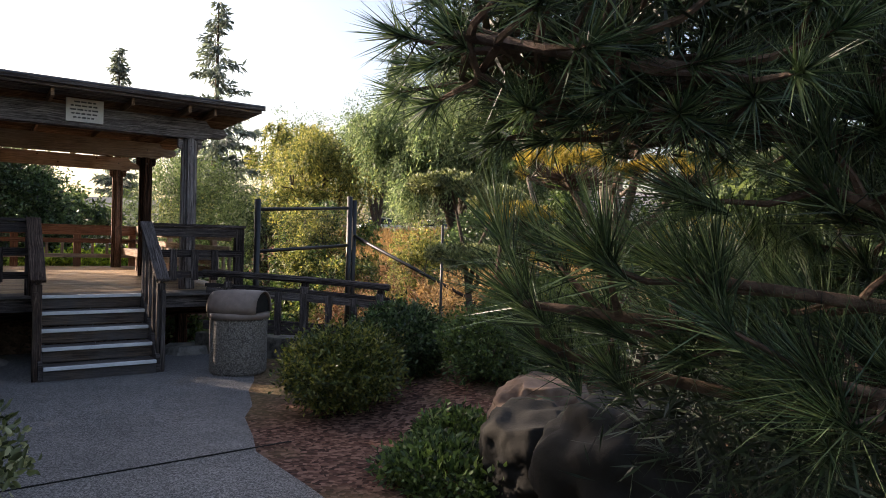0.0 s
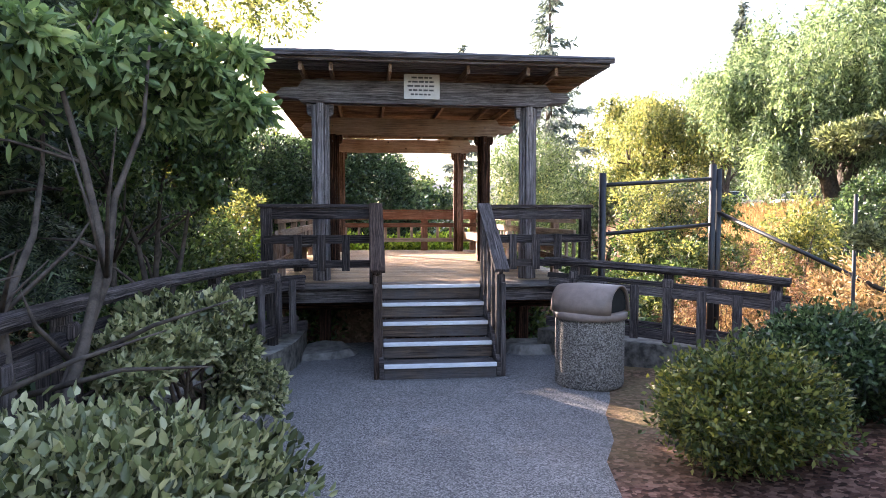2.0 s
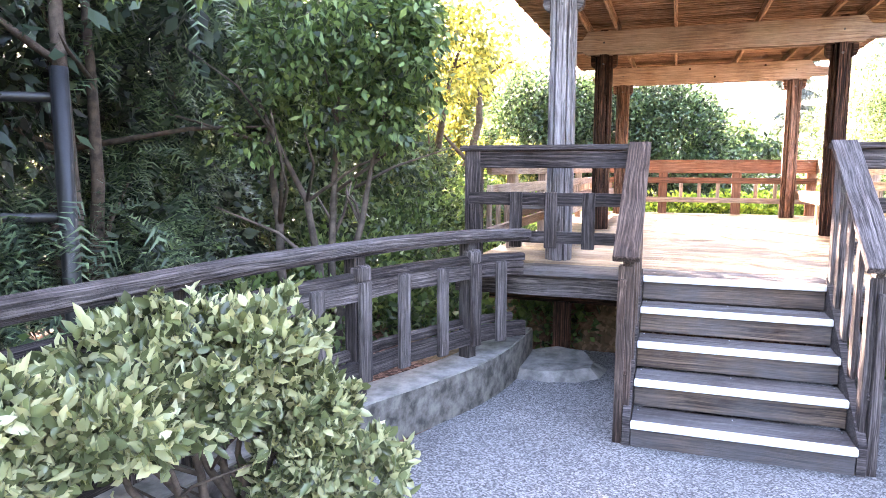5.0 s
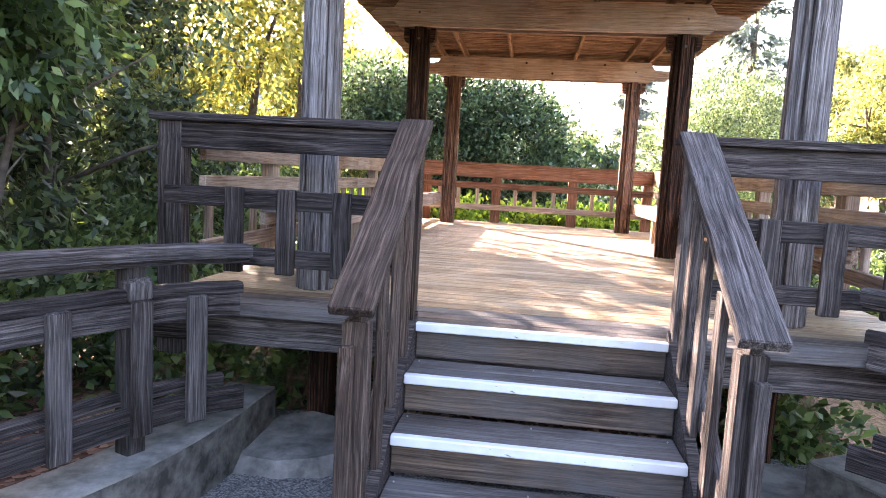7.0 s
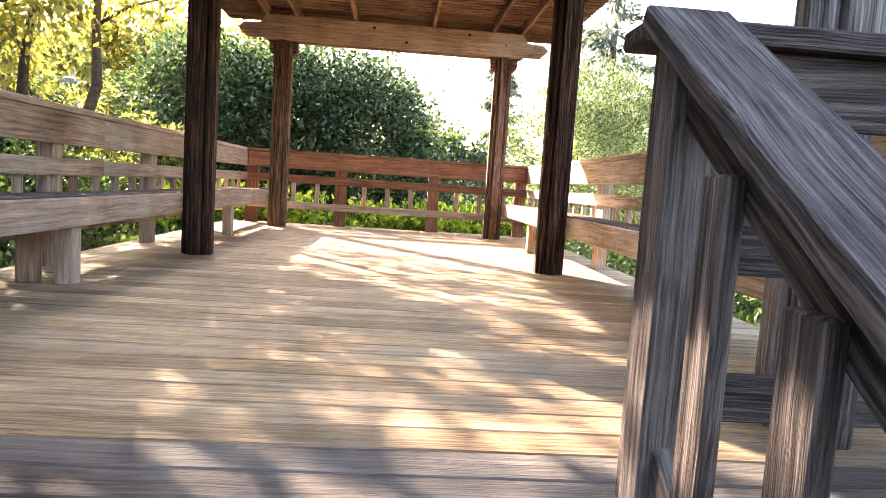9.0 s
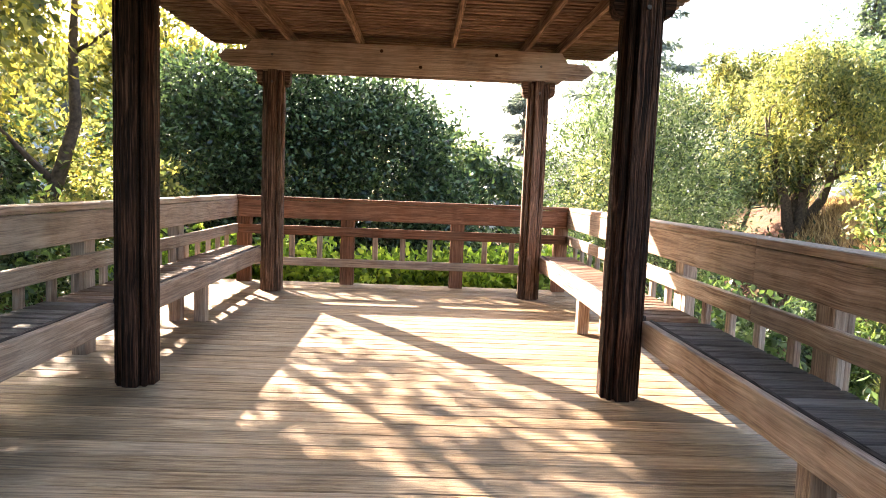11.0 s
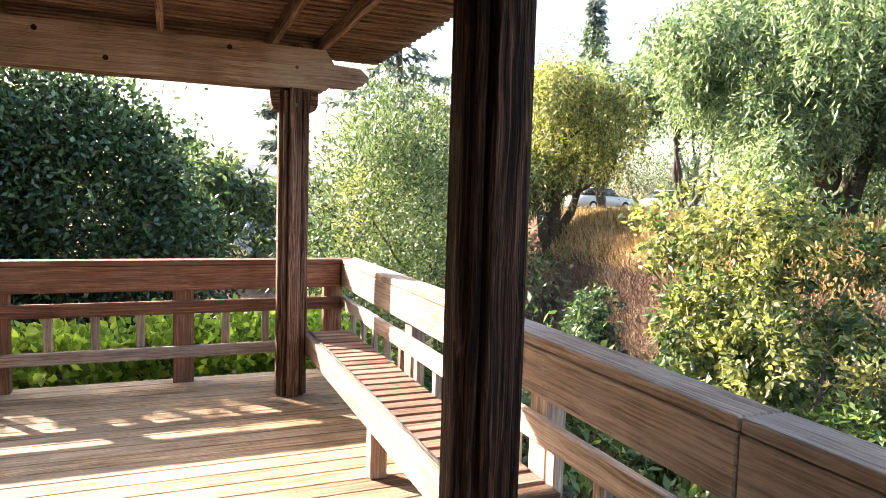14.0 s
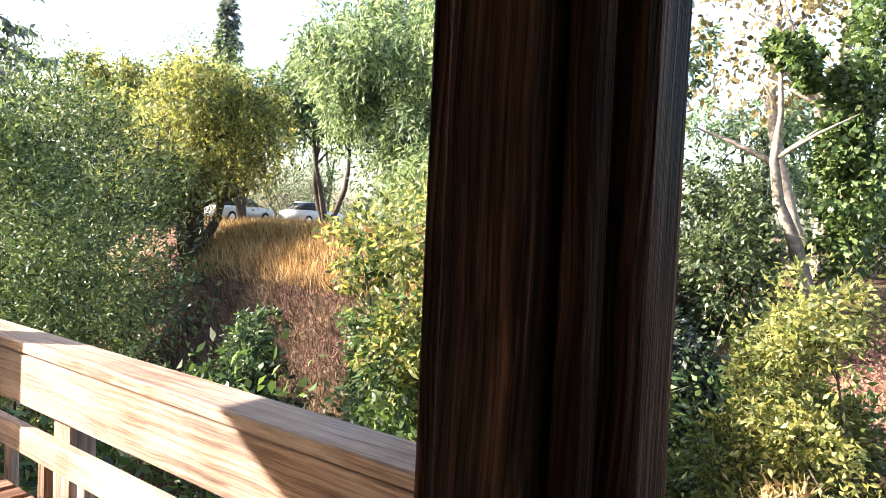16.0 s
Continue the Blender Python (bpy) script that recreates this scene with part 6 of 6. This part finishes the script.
def parked_car(x, y, yaw, paint, label):
    z0 = ground_z(x, y) + 0.06
    c = empty("parked_car", label, "car", "parked cars", at=(0, 0, 0))

    def hull(name, prof, w, material):
        bm = bmesh.new()
        lo = [bm.verts.new((a, -w, h)) for a, h in prof]
        hi = [bm.verts.new((a, w, h)) for a, h in prof]
        bm.faces.new(lo)
        bm.faces.new(hi[::-1])
        for i in range(len(prof)):
            k = (i + 1) % len(prof)
            bm.faces.new((lo[i], lo[k], hi[k], hi[i]))
        bmesh.ops.recalc_face_normals(bm, faces=list(bm.faces))
        bmesh.ops.bevel(bm, geom=list(bm.edges), offset=0.05, segments=2, affect="EDGES")
        part(name, bm, material, c, smooth=True)

    hull("body", [(-2.15, 0.3), (2.1, 0.3), (2.2, 0.55), (2.05, 0.85), (1.0, 0.95), (-1.6, 0.98), (-2.2, 0.85)], 0.87, paint)
    hull("cabin", [(-1.6, 0.93), (1.0, 0.9), (0.35, 1.42), (-1.1, 1.45)], 0.76, CAR_GLASS)
    hull("roof", [(-1.08, 1.42), (0.34, 1.40), (0.28, 1.49), (-1.0, 1.51)], 0.72, paint)
    for wx in (-1.35, 1.35):
        for wy in (-0.8, 0.8):
            bm = bmesh.new()
            tube(bm, [(wx, wy - 0.1, 0.33), (wx, wy + 0.1, 0.33)], [0.33, 0.33], 16)
            wheel = part("wheel", bm, TYRE, c, smooth=True)
            bm = bmesh.new()
            s = 1 if wy > 0 else -1
            tube(bm, [(wx, wy + s * 0.08, 0.33), (wx, wy + s * 0.108, 0.33)], [0.21, 0.19], 14)
            under(part("rim", bm, RIM, c), wheel)
    c.matrix_basis = pose(x, y, z0, 0, 0, yaw)


parked_car(27.0, 46.5, 8, CAR_WHITE, "white parked car beside the far road")
parked_car(31.5, 45.0, 8, CAR_WHITE, "white parked car under the roadside trees")
parked_car(19.5, 50.0, 8, CAR_RED, "red parked car beside the far road")


# ---- houses glimpsed between the trees ----
HOUSE_PALE = plain("pale_house_wall", (0.62, 0.60, 0.57), 0.8, var=0.08, scale=2.0)
HOUSE_BLUE = plain("blue_grey_house_wall", (0.27, 0.34, 0.42), 0.8, var=0.08, scale=2.0)
ROOF_GREY = plain("grey_shingle_roof", (0.30, 0.29, 0.28), 0.9, var=0.2, scale=2.0)


def house(x, y, yaw, w, d, h, rise, wall, label):
    z0 = ground_z(x, y)
    g = empty("house", label, "house", "houses", at=(0, 0, 0))
    board("wall", g, (-w / 2, 0, h / 2 - 0.2), (w / 2, 0, h / 2 - 0.2), d, h + 0.4, wall)
    bm = bmesh.new()
    o = 0.4
    a = [bm.verts.new(p) for p in ((-w / 2 - o, -d / 2 - o, h), (w / 2 + o, -d / 2 - o, h), (w / 2 + o, d / 2 + o, h), (-w / 2 - o, d / 2 + o, h))]
    b = [bm.verts.new(p) for p in ((-w / 2 - o, 0, h + rise), (w / 2 + o, 0, h + rise))]
    for f in ((a[0], a[1], b[1], b[0]), (a[2], a[3], b[0], b[1]), (a[1], a[2], b[1]), (a[3], a[0], b[0]), (a[3], a[2], a[1], a[0])):
        bm.faces.new(f)
    part("roof", bm, ROOF_GREY, g)
    n = max(2, int(w / 2.6))
    for i in range(n):
        for k in range(max(1, int(h / 2.7))):
            xx, zz = -w / 2 + (i + 0.5) * w / n, 1.5 + k * 2.7
            win = board("window", g, (xx - 0.55, -d / 2 - 0.01, zz), (xx + 0.55, -d / 2 - 0.01, zz), 0.06, 1.3, CAR_GLASS)
            under(board("window_frame", g, (xx - 0.65, -d / 2 - 0.03, zz - 0.7), (xx + 0.65, -d / 2 - 0.03, zz - 0.7), 0.1, 0.09, SIGN_WHITE), win)
            under(board("window_frame", g, (xx - 0.65, -d / 2 - 0.03, zz + 0.7), (xx + 0.65, -d / 2 - 0.03, zz + 0.7), 0.1, 0.09, SIGN_WHITE), win)
    g.matrix_basis = pose(x, y, z0, 0, 0, yaw)


house(7.0, 56.0, 0, 14, 8, 4.6, 2.0, HOUSE_PALE, "pale house with a grey roof beyond the trees")
house(-15.0, 43.0, 20, 9, 8, 5.6, 2.2, HOUSE_BLUE, "blue-grey two-storey house beyond the trees")
house(58.0, 44.0, -35, 16, 8, 3.6, 1.8, HOUSE_PALE, "low pale building across the road")


# ---- far wire fence beside the garden ----
def wire_fence(a, b, n, h):
    f = empty("wire_fence", "rusty wire mesh fence on slim dark posts", "fence", at=(a[0], a[1], 0))
    a, b = Vector((*a, 0)), Vector((*b, 0))
    for i in range(n + 1):
        p = a.lerp(b, i / n)
        z = ground_z(p.x, p.y)
        bm = bmesh.new()
        tube(bm, [(p.x, p.y, z - 0.1), (p.x, p.y, 2.0)], [0.025, 0.025], 8)
        part("post", bm, BLACK, f, smooth=True)
    L = (b - a).length
    d = (b - a).normalized()
    bm = bmesh.new()
    k = int((L + h) / 0.10)
    for i in range(k):
        for s in (1, -1):
            u0, u1 = i * 0.10, i * 0.10 - h
            z0, z1 = 2.0 - h, 2.0
            if u1 < 0:
                z1, u1 = z0 + u0, 0
            if u0 > L:
                z0, u0 = z0 + (u0 - L), L
            if u0 <= u1 + 1e-3:
                continue
            p, q = (a + d * u0, a + d * u1) if s > 0 else (a + d * (L - u0), a + d * (L - u1))
            tube(bm, [(p.x, p.y, z0), (q.x, q.y, z1)], [0.002, 0.002], 3)
    m = part("mesh", bm, STEEL, f)
    m["kind"] = "stuff"


wire_fence((7.0, 9.2), (11.5, 6.6), 3, 1.3)
